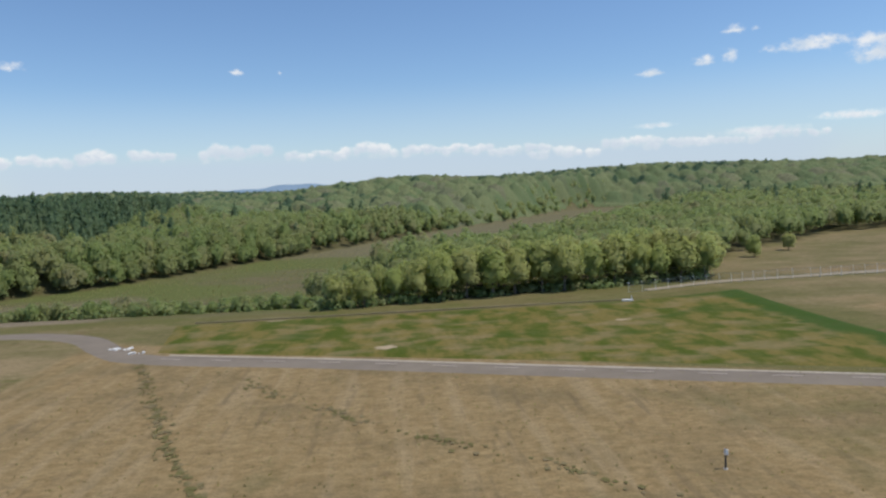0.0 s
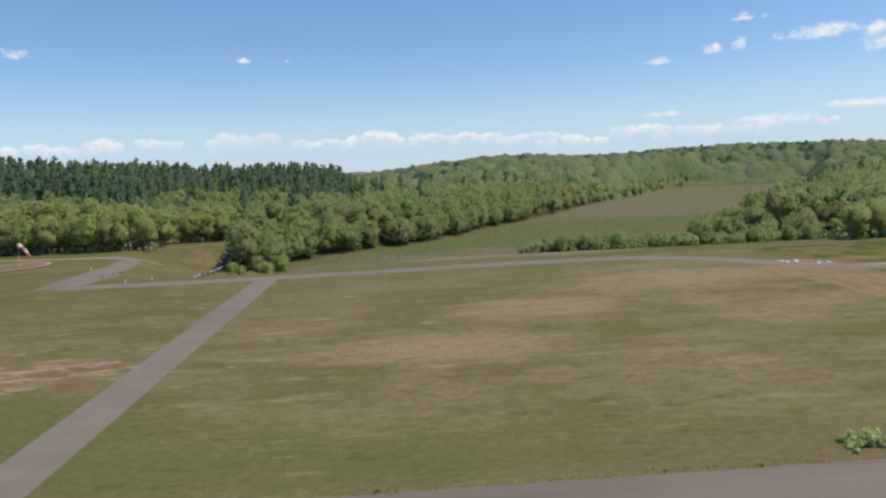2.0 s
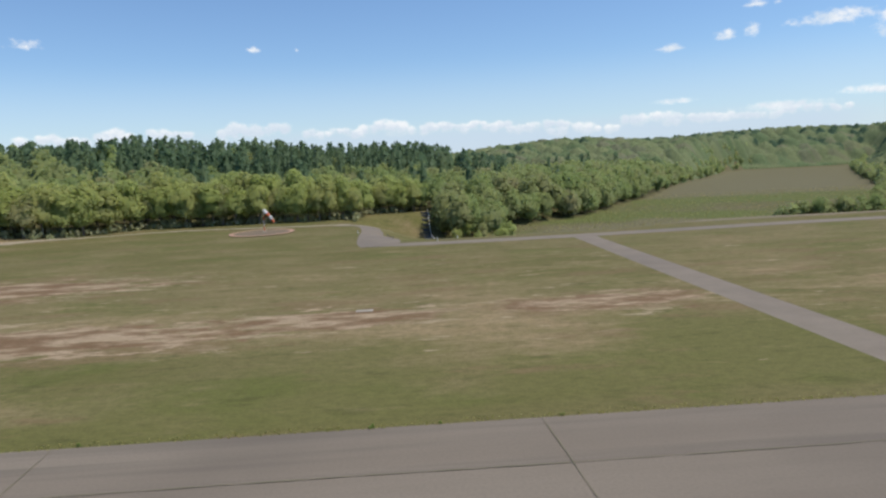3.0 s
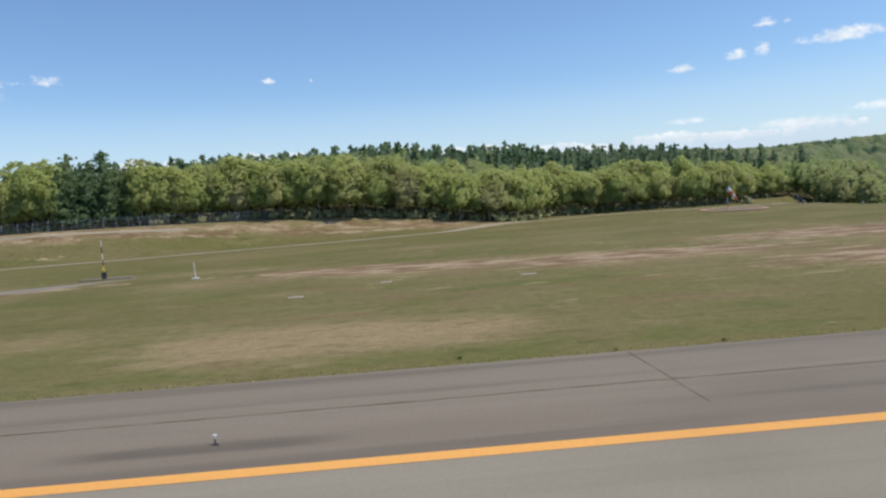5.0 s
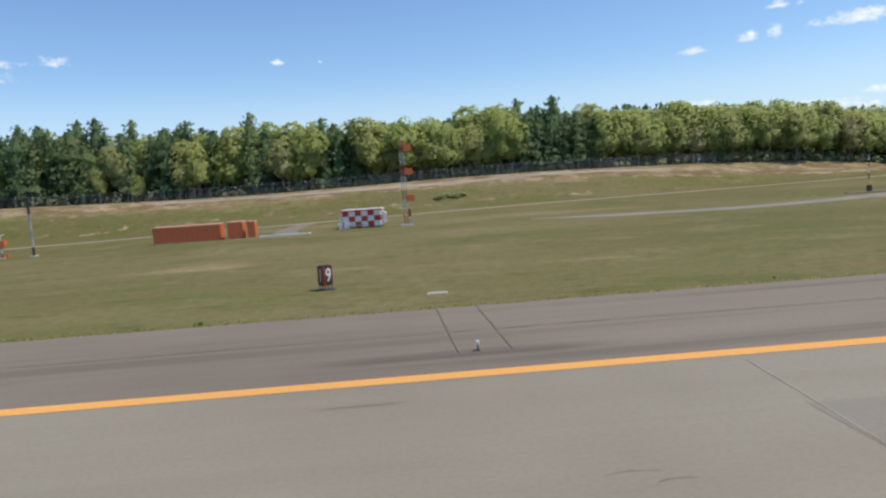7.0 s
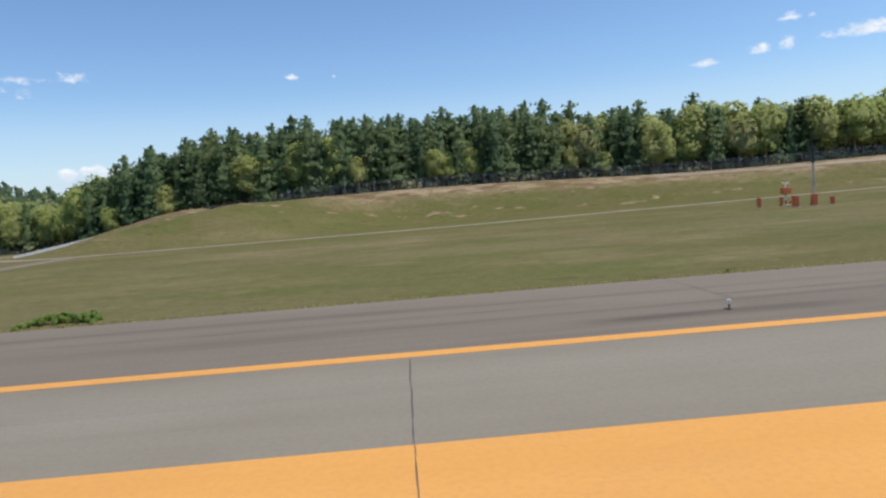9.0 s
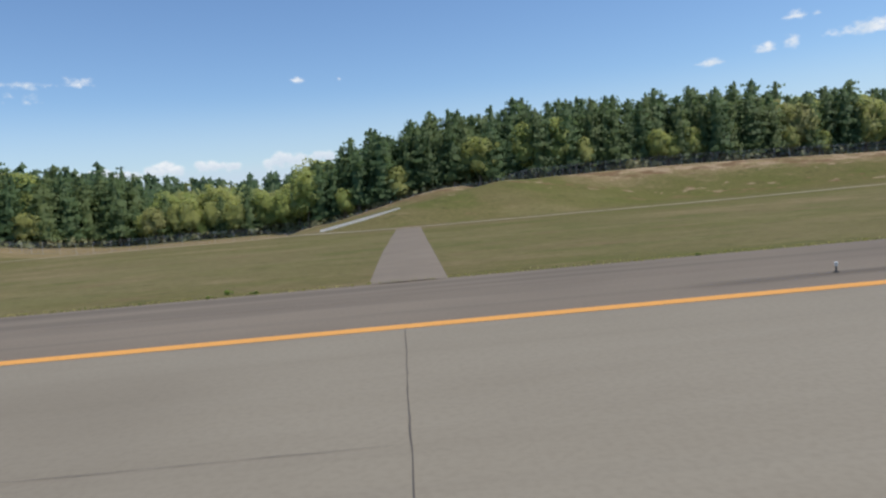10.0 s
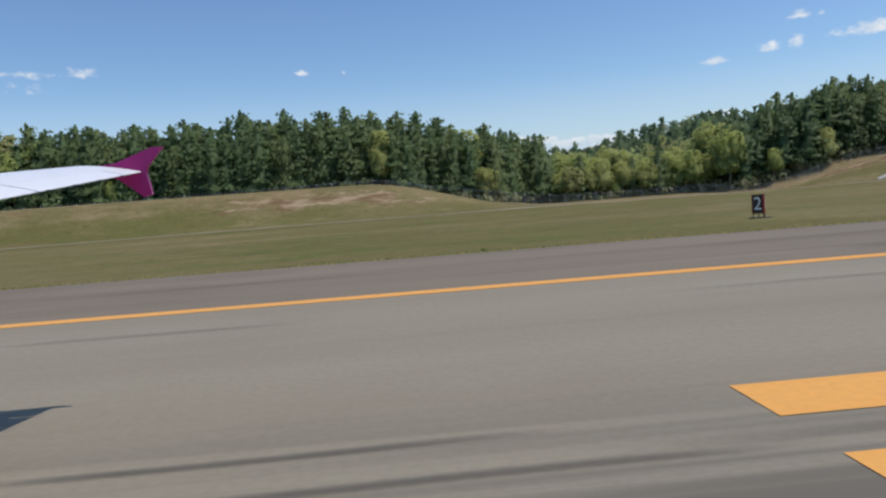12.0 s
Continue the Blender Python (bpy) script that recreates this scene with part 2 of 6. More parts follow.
def canopy_material():
    """Closed canopy of far woods: spring oaks with dark pines among them."""
    n = Nodes("far_canopy", 0.8, 0.05)
    tone = n.attr("tone")
    # Greens are bluer than near leaves, a touch of distance haze put into them.
    oak = n.mix(n.ramp(tone, 0.0, 1.0, 0, 1, False), (0.13, 0.18, 0.08), (0.2, 0.225, 0.105))
    oak = n.mix(n.ramp(n.math("FRACT", n.math("MULTIPLY", tone, 7.31)), 0.75, 0.95, 0, 0.6), oak, (0.2, 0.185, 0.12))
    pine = n.mix(n.ramp(tone, 0.0, 1.0, 0, 1, False), (0.045, 0.08, 0.048), (0.07, 0.11, 0.06))
    c = n.mix(n.attr("pine"), oak, pine)
    leafy = n.noise(0.7, 5, (1, 1, 1), 0.7)
    n.color(n.mix(n.ramp(leafy, 0.4, 0.7, 0, 0.45), c, n.mix(0.5, c, (0.03, 0.045, 0.015))))
    n.bump(leafy, 0.9, 0.8)
    return n.m


def bark_material():
    n = Nodes("bark", 0.95, 0.1)
    n.color(n.mix(n.ramp(n.noise(6.0, 4, (1, 1, 0.2)), 0.3, 0.7), (0.13, 0.11, 0.085), (0.27, 0.235, 0.19)))
    n.bump(n.noise(12.0, 4, (1, 1, 0.2)), 0.6, 0.03)
    return n.m


TURF = ground_material()
ASPHALT = pavement_material("shoulder_asphalt", (0.206, 0.167, 0.12), (0.246, 0.203, 0.148), dark=(0.11, 0.092, 0.07), worn=True)
CONCRETE = pavement_material("runway_concrete", (0.268, 0.232, 0.168), (0.305, 0.268, 0.198), dark=(0.155, 0.127, 0.088), skid=True)
TRACK = pavement_material("pale_gravel", (0.33, 0.275, 0.19), (0.41, 0.35, 0.25), (1, 1, 1), (0.22, 0.19, 0.12))
ROAD = pavement_material("road_asphalt", (0.212, 0.173, 0.124), (0.262, 0.216, 0.158), (1, 1, 1), (0.13, 0.11, 0.095))
YELLOW = pavement_material("yellow_marking", (0.76, 0.355, 0.08), (0.83, 0.42, 0.115), (0.05, 1, 1), (0.5, 0.26, 0.09))
WHITE = paint("white_paint", (0.78, 0.77, 0.74), 0.5, 0.12)
ORANGE = paint("orange_paint", (0.66, 0.165, 0.06), 0.55, 0.15)
RED = paint("red_paint", (0.5, 0.05, 0.03), 0.5, 0.15)
STEEL = paint("galvanised_steel", (0.42, 0.43, 0.44), 0.45, 0.25, 0.7)
DARK = paint("dark_metal", (0.05, 0.05, 0.052), 0.6, 0.2)
CEMENT = paint("cement", (0.55, 0.52, 0.46), 0.9, 0.3)
PALE = paint("pale_cement", (0.72, 0.7, 0.65), 0.85, 0.15)
BARK = bark_material()
LEAF_OAK = leaf_material("oak_leaves", (0.138, 0.168, 0.053), (0.186, 0.207, 0.067), (0.2, 0.194, 0.078), (0.38, 0.43, 0.15), (0.168, 0.155, 0.082), 0.42)
LEAF_PINE = leaf_material("pine_needles", (0.052, 0.088, 0.041), (0.078, 0.116, 0.05), (0.108, 0.132, 0.052), (0.12, 0.17, 0.08))
FAR_OAK = leaf_material("far_oak_leaves", (0.096, 0.132, 0.047), (0.134, 0.166, 0.058), (0.162, 0.156, 0.073), (0.28, 0.33, 0.12), (0.152, 0.136, 0.074), 0.4)
UNDERWOOD = leaf_material("far_underwood", (0.14, 0.15, 0.08), (0.19, 0.195, 0.1), (0.2, 0.18, 0.11), (0.34, 0.36, 0.18), None, 0.5)
FAR_PINE = leaf_material("far_pine_needles", (0.05, 0.084, 0.044), (0.07, 0.108, 0.054), (0.095, 0.122, 0.056), (0.1, 0.15, 0.08))
CANOPY = canopy_material()

# ---- building helpers ----


def part(name, bm, material, parent=None, label="", smooth=False):
    """Links a bmesh as one mesh object, under a thing or under a part."""
    me = bpy.data.meshes.new(name)
    bm.to_mesh(me)
    bm.free()
    me.materials.append(material)
    if smooth:
        me.shade_smooth()
    ob = new(name, me)
    ob.parent = parent
    return tagged(ob, label)


def sheet(name, verts, faces, material, smooth=True):
    """Links arrays of vertices and of faces as one mesh object."""
    me = bpy.data.meshes.new(name)
    verts, faces = np.asarray(verts, np.float32), np.asarray(faces, np.int32)
    k = faces.shape[1]
    me.vertices.add(len(verts))
    me.vertices.foreach_set("co", verts.ravel())
    me.loops.add(faces.size)
    me.loops.foreach_set("vertex_index", faces.ravel())
    me.polygons.add(len(faces))
    me.polygons.foreach_set("loop_start", np.arange(0, faces.size, k, dtype=np.int32))
    me.update(calc_edges=True)
    me.materials.append(material)
    if smooth:
        me.shade_smooth()
    return new(name, me)


def floats(ob, name, values):
    """Stores one number for each vertex, for the material."""
    a = ob.data.attributes.new(name, "FLOAT", "POINT")
    a.data.foreach_set("value", np.asarray(values, np.float32).ravel())


def grid_faces(nx, ny):
    i, j = np.meshgrid(np.arange(nx - 1), np.arange(ny - 1), indexing="ij")
    a = (i * ny + j).ravel()
    return np.stack([a, a + ny, a + ny + 1, a + 1], 1)


def thing(name, x, y, z=None, turn=0.0, label="", category="", group=""):
    """An empty at the base of a thing."""
    ob = new(name)
    ob.matrix_basis = pose(x, y, float(height(x, y)) if z is None else z, 0, 0, turn)
    ob.empty_display_size = 0.2
    return tagged(ob, label, category, group)


def box(bm, x0, x1, y0, y1, z0, z1, bevel=0.0):
    m = Matrix.Translation(((x0 + x1) / 2, (y0 + y1) / 2, (z0 + z1) / 2)) @ Matrix.Diagonal((x1 - x0, y1 - y0, z1 - z0, 1))
    got = bmesh.ops.create_cube(bm, size=1.0, matrix=m)
    if bevel:
        edges = list({e for v in got["verts"] for e in v.link_edges})
        bmesh.ops.bevel(bm, geom=edges, offset=bevel, segments=2, affect="EDGES")
    return bm


def tube(bm, a, b, r, r2=None, n=8):
    a, b = Vector(a), Vector(b)
    d = b - a
    m = Matrix.Translation((a + b) / 2) @ d.to_track_quat("Z", "Y").to_matrix().to_4x4()
    bmesh.ops.create_cone(bm, cap_ends=True, segments=n, radius1=r, radius2=r if r2 is None else r2, depth=d.length, matrix=m)
    return bm


def ball(bm, at, r, squash=1.0, n=10):
    bmesh.ops.create_uvsphere(bm, u_segments=n, v_segments=max(5, n // 2), radius=r, matrix=Matrix.Translation(at) @ Matrix.Diagonal((1, 1, squash, 1)))
    return bm


def smooth_line(points, step=2.0):
    """A curve through the points, sampled every step."""
    p = np.array(points, float)
    p = np.vstack([2 * p[0] - p[1], p, 2 * p[-1] - p[-2]])
    out = []
    for a, b, c, d in zip(p[:-3], p[1:-2], p[2:-1], p[3:]):
        n = max(2, int(np.hypot(*(c - b)) / step))
        t = (np.arange(n) / n)[:, None]
        out.append(0.5 * (2 * b + (c - a) * t + (2 * a - 5 * b + 4 * c - d) * t**2 + (3 * b - a - 3 * c + d) * t**3))
    return np.vstack([*out, p[-2:-1]])


def strip(name, points, width, material, lift=0.05, step=2.0, across=4, taper=0.0):
    """A road or marking laid along a line on the ground."""
    c = smooth_line(points, step)
    d = np.gradient(c, axis=0)
    d /= np.linalg.norm(d, axis=1)[:, None]
    nrm = np.stack([-d[:, 1], d[:, 0]], 1)
    rough = np.interp(np.arange(len(c)), np.arange(0, len(c) + 3, 3), np.random.rand(len(range(0, len(c) + 3, 3)))) * 0.16
    if taper:
        run = np.concatenate([[0], np.cumsum(np.hypot(*np.diff(c, axis=0).T))])
        width = width * ss(np.minimum(run, run[-1] - run) / taper + 0.12)[:, None, None]
    k = np.linspace(-0.5, 0.5, across + 1)
    v = c[:, None, :] + nrm[:, None, :] * (k[None, :, None] * (width + rough[:, None, None]))
    z = height(v[..., 0], v[..., 1]) + lift - 0.03 * (np.abs(k) > 0.49)[None, :]
    v = np.concatenate([v, z[..., None]], 2)
    f = grid_faces(len(c), across + 1)[:, ::-1]
    return sheet(name, v.reshape(-1, 3), f, material)


# ---- the ground ----


def wood_edge(x):
    """How far out the woods begin along the airfield."""
    x = np.asarray(x, float)
    e = np.where(x > -14, 93.5 + 0.2 * (x + 12), 112.0)
    e = np.where(x < -94, 134.0, e)
    e = np.where(x < -107, 140.0, e)
    e = np.where(x < -121, 131.0, e)
    e = np.where(x > 46, np.interp(x, (46, 64, 103, 130), (107, 137, 169, 180)), e)
    e = np.where(x < -160, 131.0 - 15.5 * ss((-160 - x) / 12), e)
    e = np.where(x < -392, 115.5 + 7 * ss((-392 - x) / 8), e)
    e = np.where(x < -428, 122.5 - 10 * ss((-428 - x) / 12), e)
    return e


def wooded(x, y):
    return ((y > wood_edge(x)) & ((x < marsh_west(y)) | (x > marsh_east(y)) | (y > 508))).astype(float)


BARE = [(-64, 56.7, 7, 4), (-42, 52, 8, 4), (-73, 45, 8, 3), (-46, 71, 12, 12), (-49, 57, 5, 3), (-100, 43, 9, 3), (-112, 39, 14, 3),
        (-63, 57, 6, 3), (-81, 45.5, 6, 2.5), (-191, 30.5, 9, 3), (-186, 57, 14, 3), (-202, 67, 8, 2.5)]
WORN = [(-227, 41, 6, 3), (-203, 58, 6, 3), (-226, 41, 7, 3), (-212, 35, 7, 3), (-193, 32, 6, 2), (-150, 41, 16, 3), (-163, 52, 14, 3),
        (-136, 44, 10, 4), (-178, 56, 12, 3), (-250, 70, 8, 5), (-276, 75, 5, 12), (-300, 62, 9, 3), (-352, 60, 20, 4), (-400, 62, 18, 5), (-470, 60, 25, 4), (-391, 92, 7, 4)]
SCARS = [(-135, 41, 16, 4), (-152, 44, 12, 5), (-118, 43, 8, 3), (-100, 44, 7, 3), (-170, 55, 14, 4), (-188, 58, 12, 3), (-148, 62, 14, 5), (-196, 61, 10, 2), (-222, 62, 10, 2), (-36.2, 48, 2.6, 1.7)]

TAN = [(-227, 41, 5, 2), (-223, 39.5, 4, 1.6), (-192.5, 30.5, 7, 3.6), (-64, 57.5, 5, 2.6), (-45, 69, 8, 3.5), (-73, 44.5, 5, 2.2), (-40, 34, 5, 2.2), (-278, 43.3, 3, 1.4)]


def blots(x, y, spots):
    d = np.zeros_like(x)
    for a, b, p, q in spots:
        d = np.maximum(d, 1 - np.sqrt(((x - a) / p) ** 2 + ((y - b) / q) ** 2) * 0.6)
    return np.clip(d, 0, 1)


def build_ground():
    xs = np.concatenate([np.linspace(-4700, -700, 16), np.arange(-660, -520, 10), np.arange(-520, 110, 2.0), np.arange(110, 400, 8), np.linspace(420, 4500, 18)])
    ys = np.concatenate([np.linspace(-4000, -60, 12), np.arange(-40, 16, 8), np.arange(20, 140, 1.5), np.arange(140, 330, 5), np.arange(330, 1000, 15), np.linspace(1060, 4600, 12)])
    x, y = np.meshgrid(xs, ys, indexing="ij")
    z = height(x, y)
    z = np.where((y < 24.2) & (x < -40), -0.06, z)
    ob = sheet("ground", np.stack([x, y, z], -1).reshape(-1, 3), grid_faces(len(xs), len(ys)), TURF)
    dry = 0.7 * blots(x, y, BARE) + 0.4 * blots(x, y, WORN) + 1.25 * blots(x, y, TAN)
    dry = dry + 0.24 * ss((x + 200) / 60) * ss((-30 - x) / 20) * ss((85 - y) / 20) * ss((y - 30) / 14)
    crest = 103.0 + 5 * ss((x + 250) / 60) - 6 * ss((-360 - x) / 16)
    dry = dry + (1.0 - 0.3 * ss((x + 250) / 40)) * ss((y - crest) / 4) * ss((121 - y) / 6) * ss((-165 - x) / 15)
    dry = dry + 0.45 * ss((x - 40) / 12) * ss((y - 60) / 20)
    dry = dry + 0.6 * ss((y - 86) / 4) * ss((106 - y) / 6) * ss((-438 - x) / 8)
    dry = dry - 0.35 * ss((y - 89) / 5) * ss((crest + 1 - y) / 4) * ss((-175 - x) / 15) * ss((x + 398) / 10)
    dry = dry + 0.32 * ss((x + 84) / 12) * ss((-36 - x) / 4) * ss((48 - y) / 10) * ss((y - 26) / 5)
    dry = dry - 0.18 * ss((33 - y) / 8) * (x < -40)
    scar = 1.35 * blots(x, y, SCARS) * ss((96 - y) / 2)
    bank = ss((-165 - x) / 15) * (ss((x + 398) / 10) + ss((-436 - x) / 10))
    scar = scar + 0.76 * bank * ss((y - crest - 0.5) / 2) * ss((crest + 7 - y) / 2)
    scar = scar + 0.8 * ss((-444 - x) / 8) * ss((x + 488) / 20) * ss((y - 85.5) / 1.5) * ss((92 - y) / 2.5)
    scar = scar + 0.42 * bank * ss((y - crest + 6) / 2) * ss((crest - y) / 2)
    soil = ss((x + 38.5) / 4) * (y < 100) * (1 - ss((y - (76 - 0.38 * (x + 36))) / 6))
    soil = soil * (1 - 0.45 * ss((x - 2) / 30) * ss((58 - y) / 10))
    soil = np.maximum(soil, 0.85 * blots(x, y, [(62, 76, 14, 9), (-36.5, 47.5, 3.5, 1.8), (75, 108, 22, 4)]))
    litter = 1.15 * blots(x, y, SCARS) + 0.35 * ss((x + 215) / 30) * ss((-58 - x) / 12) * ss((y - 30) / 8) * ss((78 - y) / 12) + 0.3 * bank * ss((y - crest + 1) / 3) * ss((crest + 9 - y) / 3)
    for name, v in (("dry", dry), ("litter", litter), ("bare", scar), ("soil", soil), ("silt", ss((124 + 5 * np.sin(x * 0.13) + 3 * np.sin(x * 0.31 + 1) - y) / 12) * ss((-36 + 5 * np.sin(y * 0.21) - x) / 16) * ss((x + 97) / 6)), ("mud", ss((146 + 6 * np.sin(x * 0.11 + 2) + 3 * np.sin(x * 0.29) - y) / 16) * ss((-30 + 6 * np.sin(y * 0.17) - x) / 20) * ss((x + 97) / 6) + ss((y - 185) / 45)), ("marsh", ss((x - marsh_west(y) + 3) / 4) * ss((marsh_east(y) + 3 - x) / 4) * ss((y - 91) / 4) * ss((515 - y) / 12)), ("wood", wooded(x, y))):
        floats(ob, name, v)
    return tagged(ob, "grassy airfield ground with dry patches, marsh and hills", "ground", kind="structure")


build_ground()

# ---- runway and its shoulder ----


def slab(name, x0, x1, y0, y1, z, material, label):
    xs = np.arange(x0, x1 + 0.1, 4.0)
    ys = np.linspace(y0, y1, max(2, int((y1 - y0) / 2)))
    x, y = np.meshgrid(xs, ys, indexing="ij")
    ob = sheet(name, np.stack([x, y, np.full_like(x, z)], -1).reshape(-1, 3), grid_faces(len(xs), len(ys)), material)
    return tagged(ob, label, name.replace("_", " "), kind="structure")


slab("runway", -1300, -42, -18.4, 15.42, 0.012, CONCRETE, "grey concrete runway with dark tyre marks")
slab("runway_shoulder", -1300, -44, 15.25, 24.05, 0.0, ASPHALT, "brownish grey asphalt shoulder beside the runway")
slab("far_shoulder", -1300, -44, -26.0, -18.4, 0.0, ASPHALT, "brownish grey asphalt shoulder beside the runway")


def flat_mark(name, x0, x1, y0, y1, label, material=None, z=0.02, category="road marking"):
    bm = bmesh.new()
    n = max(1, int((x1 - x0) / 3))
    top = [[bm.verts.new((x0 + (x1 - x0) * i / n, y, z)) for i in range(n + 1)] for y in (y0, y1)]
    for i in range(n):
        bm.faces.new((top[0][i], top[0][i + 1], top[1][i + 1], top[1][i]))
    ob = part(name, bm, material or YELLOW)
    return tagged(ob, label, category, kind="structure")


flat_mark("runway_edge_line", -1300, -166, 15.4, 15.92, "long yellow painted line along the runway edge")
flat_mark("aiming_point_marking", -355.5, -320.7, 4.4, 9.95, "broad yellow painted aiming point block on the runway")
for y0, y1 in ((8.05, 9.05), (6.04, 7.05), (4.1, 5.12)):
    flat_mark("touchdown_bar", -276.1, -263.0, y0, y1, "yellow painted touchdown zone bar on the runway")
for y0, y1 in ((6.04, 7.05), (4.1, 5.12)):
    flat_mark("touchdown_bar", -449.7, -436.8, y0, y1, "yellow painted touchdown zone bar on the runway")


def joint(points, width, name="pavement_joint"):
    """A dark, wandering crack or joint in the pavement."""
    c = smooth_line(points, 0.5)
    c = c + np.random.randn(*c.shape) * 0.006
    d = np.gradient(c, axis=0)
    d /= np.linalg.norm(d, axis=1)[:, None] + 1e-9
    nrm = np.stack([-d[:, 1], d[:, 0]], 1)
    w = width * (0.3 + 0.9 * np.random.rand(len(c)))[:, None]
    v = np.stack([c - nrm * w, c + nrm * w], 1)
    v = np.concatenate([v, np.full((*v.shape[:2], 1), 0.026)], 2)
    ob = sheet(name, v.reshape(-1, 3), grid_faces(len(c), 2)[:, ::-1], CRACK)
    return tagged(ob, "dark weathered joint line in the pavement", "pavement joint", kind="structure")


CRACK = paint("joint_filler", (0.13, 0.112, 0.09), 0.95, 0.3)
WEEDS = paint("joint_weeds", (0.195, 0.172, 0.1), 0.95, 0.1)
joint([(-430.9, 8.7), (-430.85, 7.0), (-430.8, 5.9)], 0.01)
for x in (-341.1, -378.9, -303.3):
    joint([(x, 15.2), (x + 0.03, 10.5), (x + 0.08, 6.0), (x + 0.05, -10)], 0.011)
joint([(-52 - 8 * i, 20.15 + 0.05 * math.sin(i * 1.7)) for i in range(36)], 0.028).data.materials[0] = WEEDS
joint([(-336 - 6 * i, 20.3 + 0.08 * math.sin(i * 2.1)) for i in range(32)], 0.022)
for x0, x1, y, w in ((-394.4, -399.8, 8.0, 0.009), (-395.5, -397.7, 10.95, 0.009), (-396.9, -400.7, 12.85, 0.009), (-402.2, -403.8, 13.05, 0.02), (-379, -391, 8.1, 0.007), (-409, -421, 7.8, 0.007),
                     (-432.8, -433.6, 8.4, 0.007), (-261.1, -262.0, 9.85, 0.006), (-260.7, -261.3, 9.5, 0.006), (-357.5, -358.1, 9.4, 0.01)):
    joint([(x0, y), ((x0 + x1) / 2, y + 0.06), (x1, y - 0.03)], w)
for x, w in ((-108.1, 0.022), (-125.3, 0.022), (-180.6, 0.018), (-229.2, 0.015), (-263.8, 0.024), (-262.4, 0.018), (-332.0, 0.016)):
    joint([(x, 24.05), (x + 0.15, 21.0), (x + 0.22, 19.2), (x + 0.3, 17.8)], w).data.materials[0] = WEEDS
joint([(-257.2, 15.2), (-257.35, 12.4), (-257.5, 9.9), (-257.85, 4.0)], 0.013).data.materials[0] = paint("pale_joint", (0.4, 0.35, 0.27), 0.9, 0.2)


def rubber_material():
    """Rubber rubbed into the concrete: dark, thin at its edges."""
    n = Nodes("tyre_rubber", 0.8, 0.3)
    n.color(n.mix(n.noise(4.0, 4), (0.06, 0.055, 0.05), (0.1, 0.09, 0.08)))
    worn = n.ramp(n.noise(1.2, 5, (0.15, 2, 1)), 0.3, 0.62, 0.45, 1.0)
    clear = n.t.nodes.new("ShaderNodeBsdfTransparent")
    mx = n.t.nodes.new("ShaderNodeMixShader")
    n.t.links.new(n.math("MULTIPLY", n.attr("rubber"), worn), mx.inputs[0])
    n.t.links.new(clear.outputs[0], mx.inputs[1])
    n.t.links.new(n.b.outputs[0], mx.inputs[2])
    n.t.links.new(mx.outputs[0], n.t.nodes["Material Output"].inputs["Surface"])
    return n.m


RUBBER = rubber_material()


def tyre_mark(x0, x1, y, half, strength, z=0.03, name="tyre_mark", label="dark rubber tyre streak on the concrete"):
    xs, k = np.linspace(x0, x1, 40), np.linspace(-1, 1, 7)
    X, K = np.meshgrid(xs, k, indexing="ij")
    Y = y + half * K + 0.03 * np.sin(X * 0.9)
    ob = sheet(name, np.stack([X, Y, np.full_like(X, z)], -1).reshape(-1, 3), grid_faces(40, 7), RUBBER)
    u = (X - x0) / (x1 - x0)
    floats(ob, "rubber", strength * (1 - K ** 2) * ss(u / 0.3) * ss((1 - u) / 0.3))
    return tagged(ob, label, "tyre mark", kind="structure")


for x0, x1, y, half, strength in ((-457.4, -451.4, 6.17, 0.09, 0.75), (-456.0, -449.5, 5.36, 0.1, 0.42), (-452.0, -440.0, 5.6, 0.16, 0.28), (-461.5, -454.5, 13.05, 0.16, 0.22), (-448.5, -442.0, 13.1, 0.16, 0.3),
                                  (-401.5, -388.0, 6.85, 0.12, 0.26), (-399.0, -386.0, 6.0, 0.1, 0.2), (-361.0, -356.0, 7.15, 0.12, 0.8), (-267.0, -264.6, 14.0, 0.12, 0.18), (-426.0, -410.0, 6.3, 0.18, 0.35)):
    tyre_mark(x0, x1, y, half, strength)
for k in range(-1, 9):
    tyre_mark(-198.4 - 34.8 * k, -189.2 - 34.8 * k, 17.55, 0.5, 0.3, 0.012, "oil_stain", "dark weathered stain beside an edge light")
PATCH = pavement_material("patched_concrete", (0.236, 0.206, 0.156), (0.272, 0.238, 0.182), (1, 1, 1), (0.15, 0.126, 0.094))
flat_mark("pavement_patch", -431.4, -430.05, 3.0, 5.95, "darker square asphalt patch in the runway", PATCH, 0.018, "pavement patch")
flat_mark("pavement_patch", -249.2, -247.85, 4.0, 15.2, "paler transverse strip in the runway", pavement_material("pale_concrete", (0.295, 0.258, 0.198), (0.325, 0.288, 0.222)), 0.018, "pavement patch")
flat_mark("pavement_patch", -257.55, -253.0, 4.0, 12.05, "darker worn patch in the runway", PATCH, 0.018, "pavement patch")

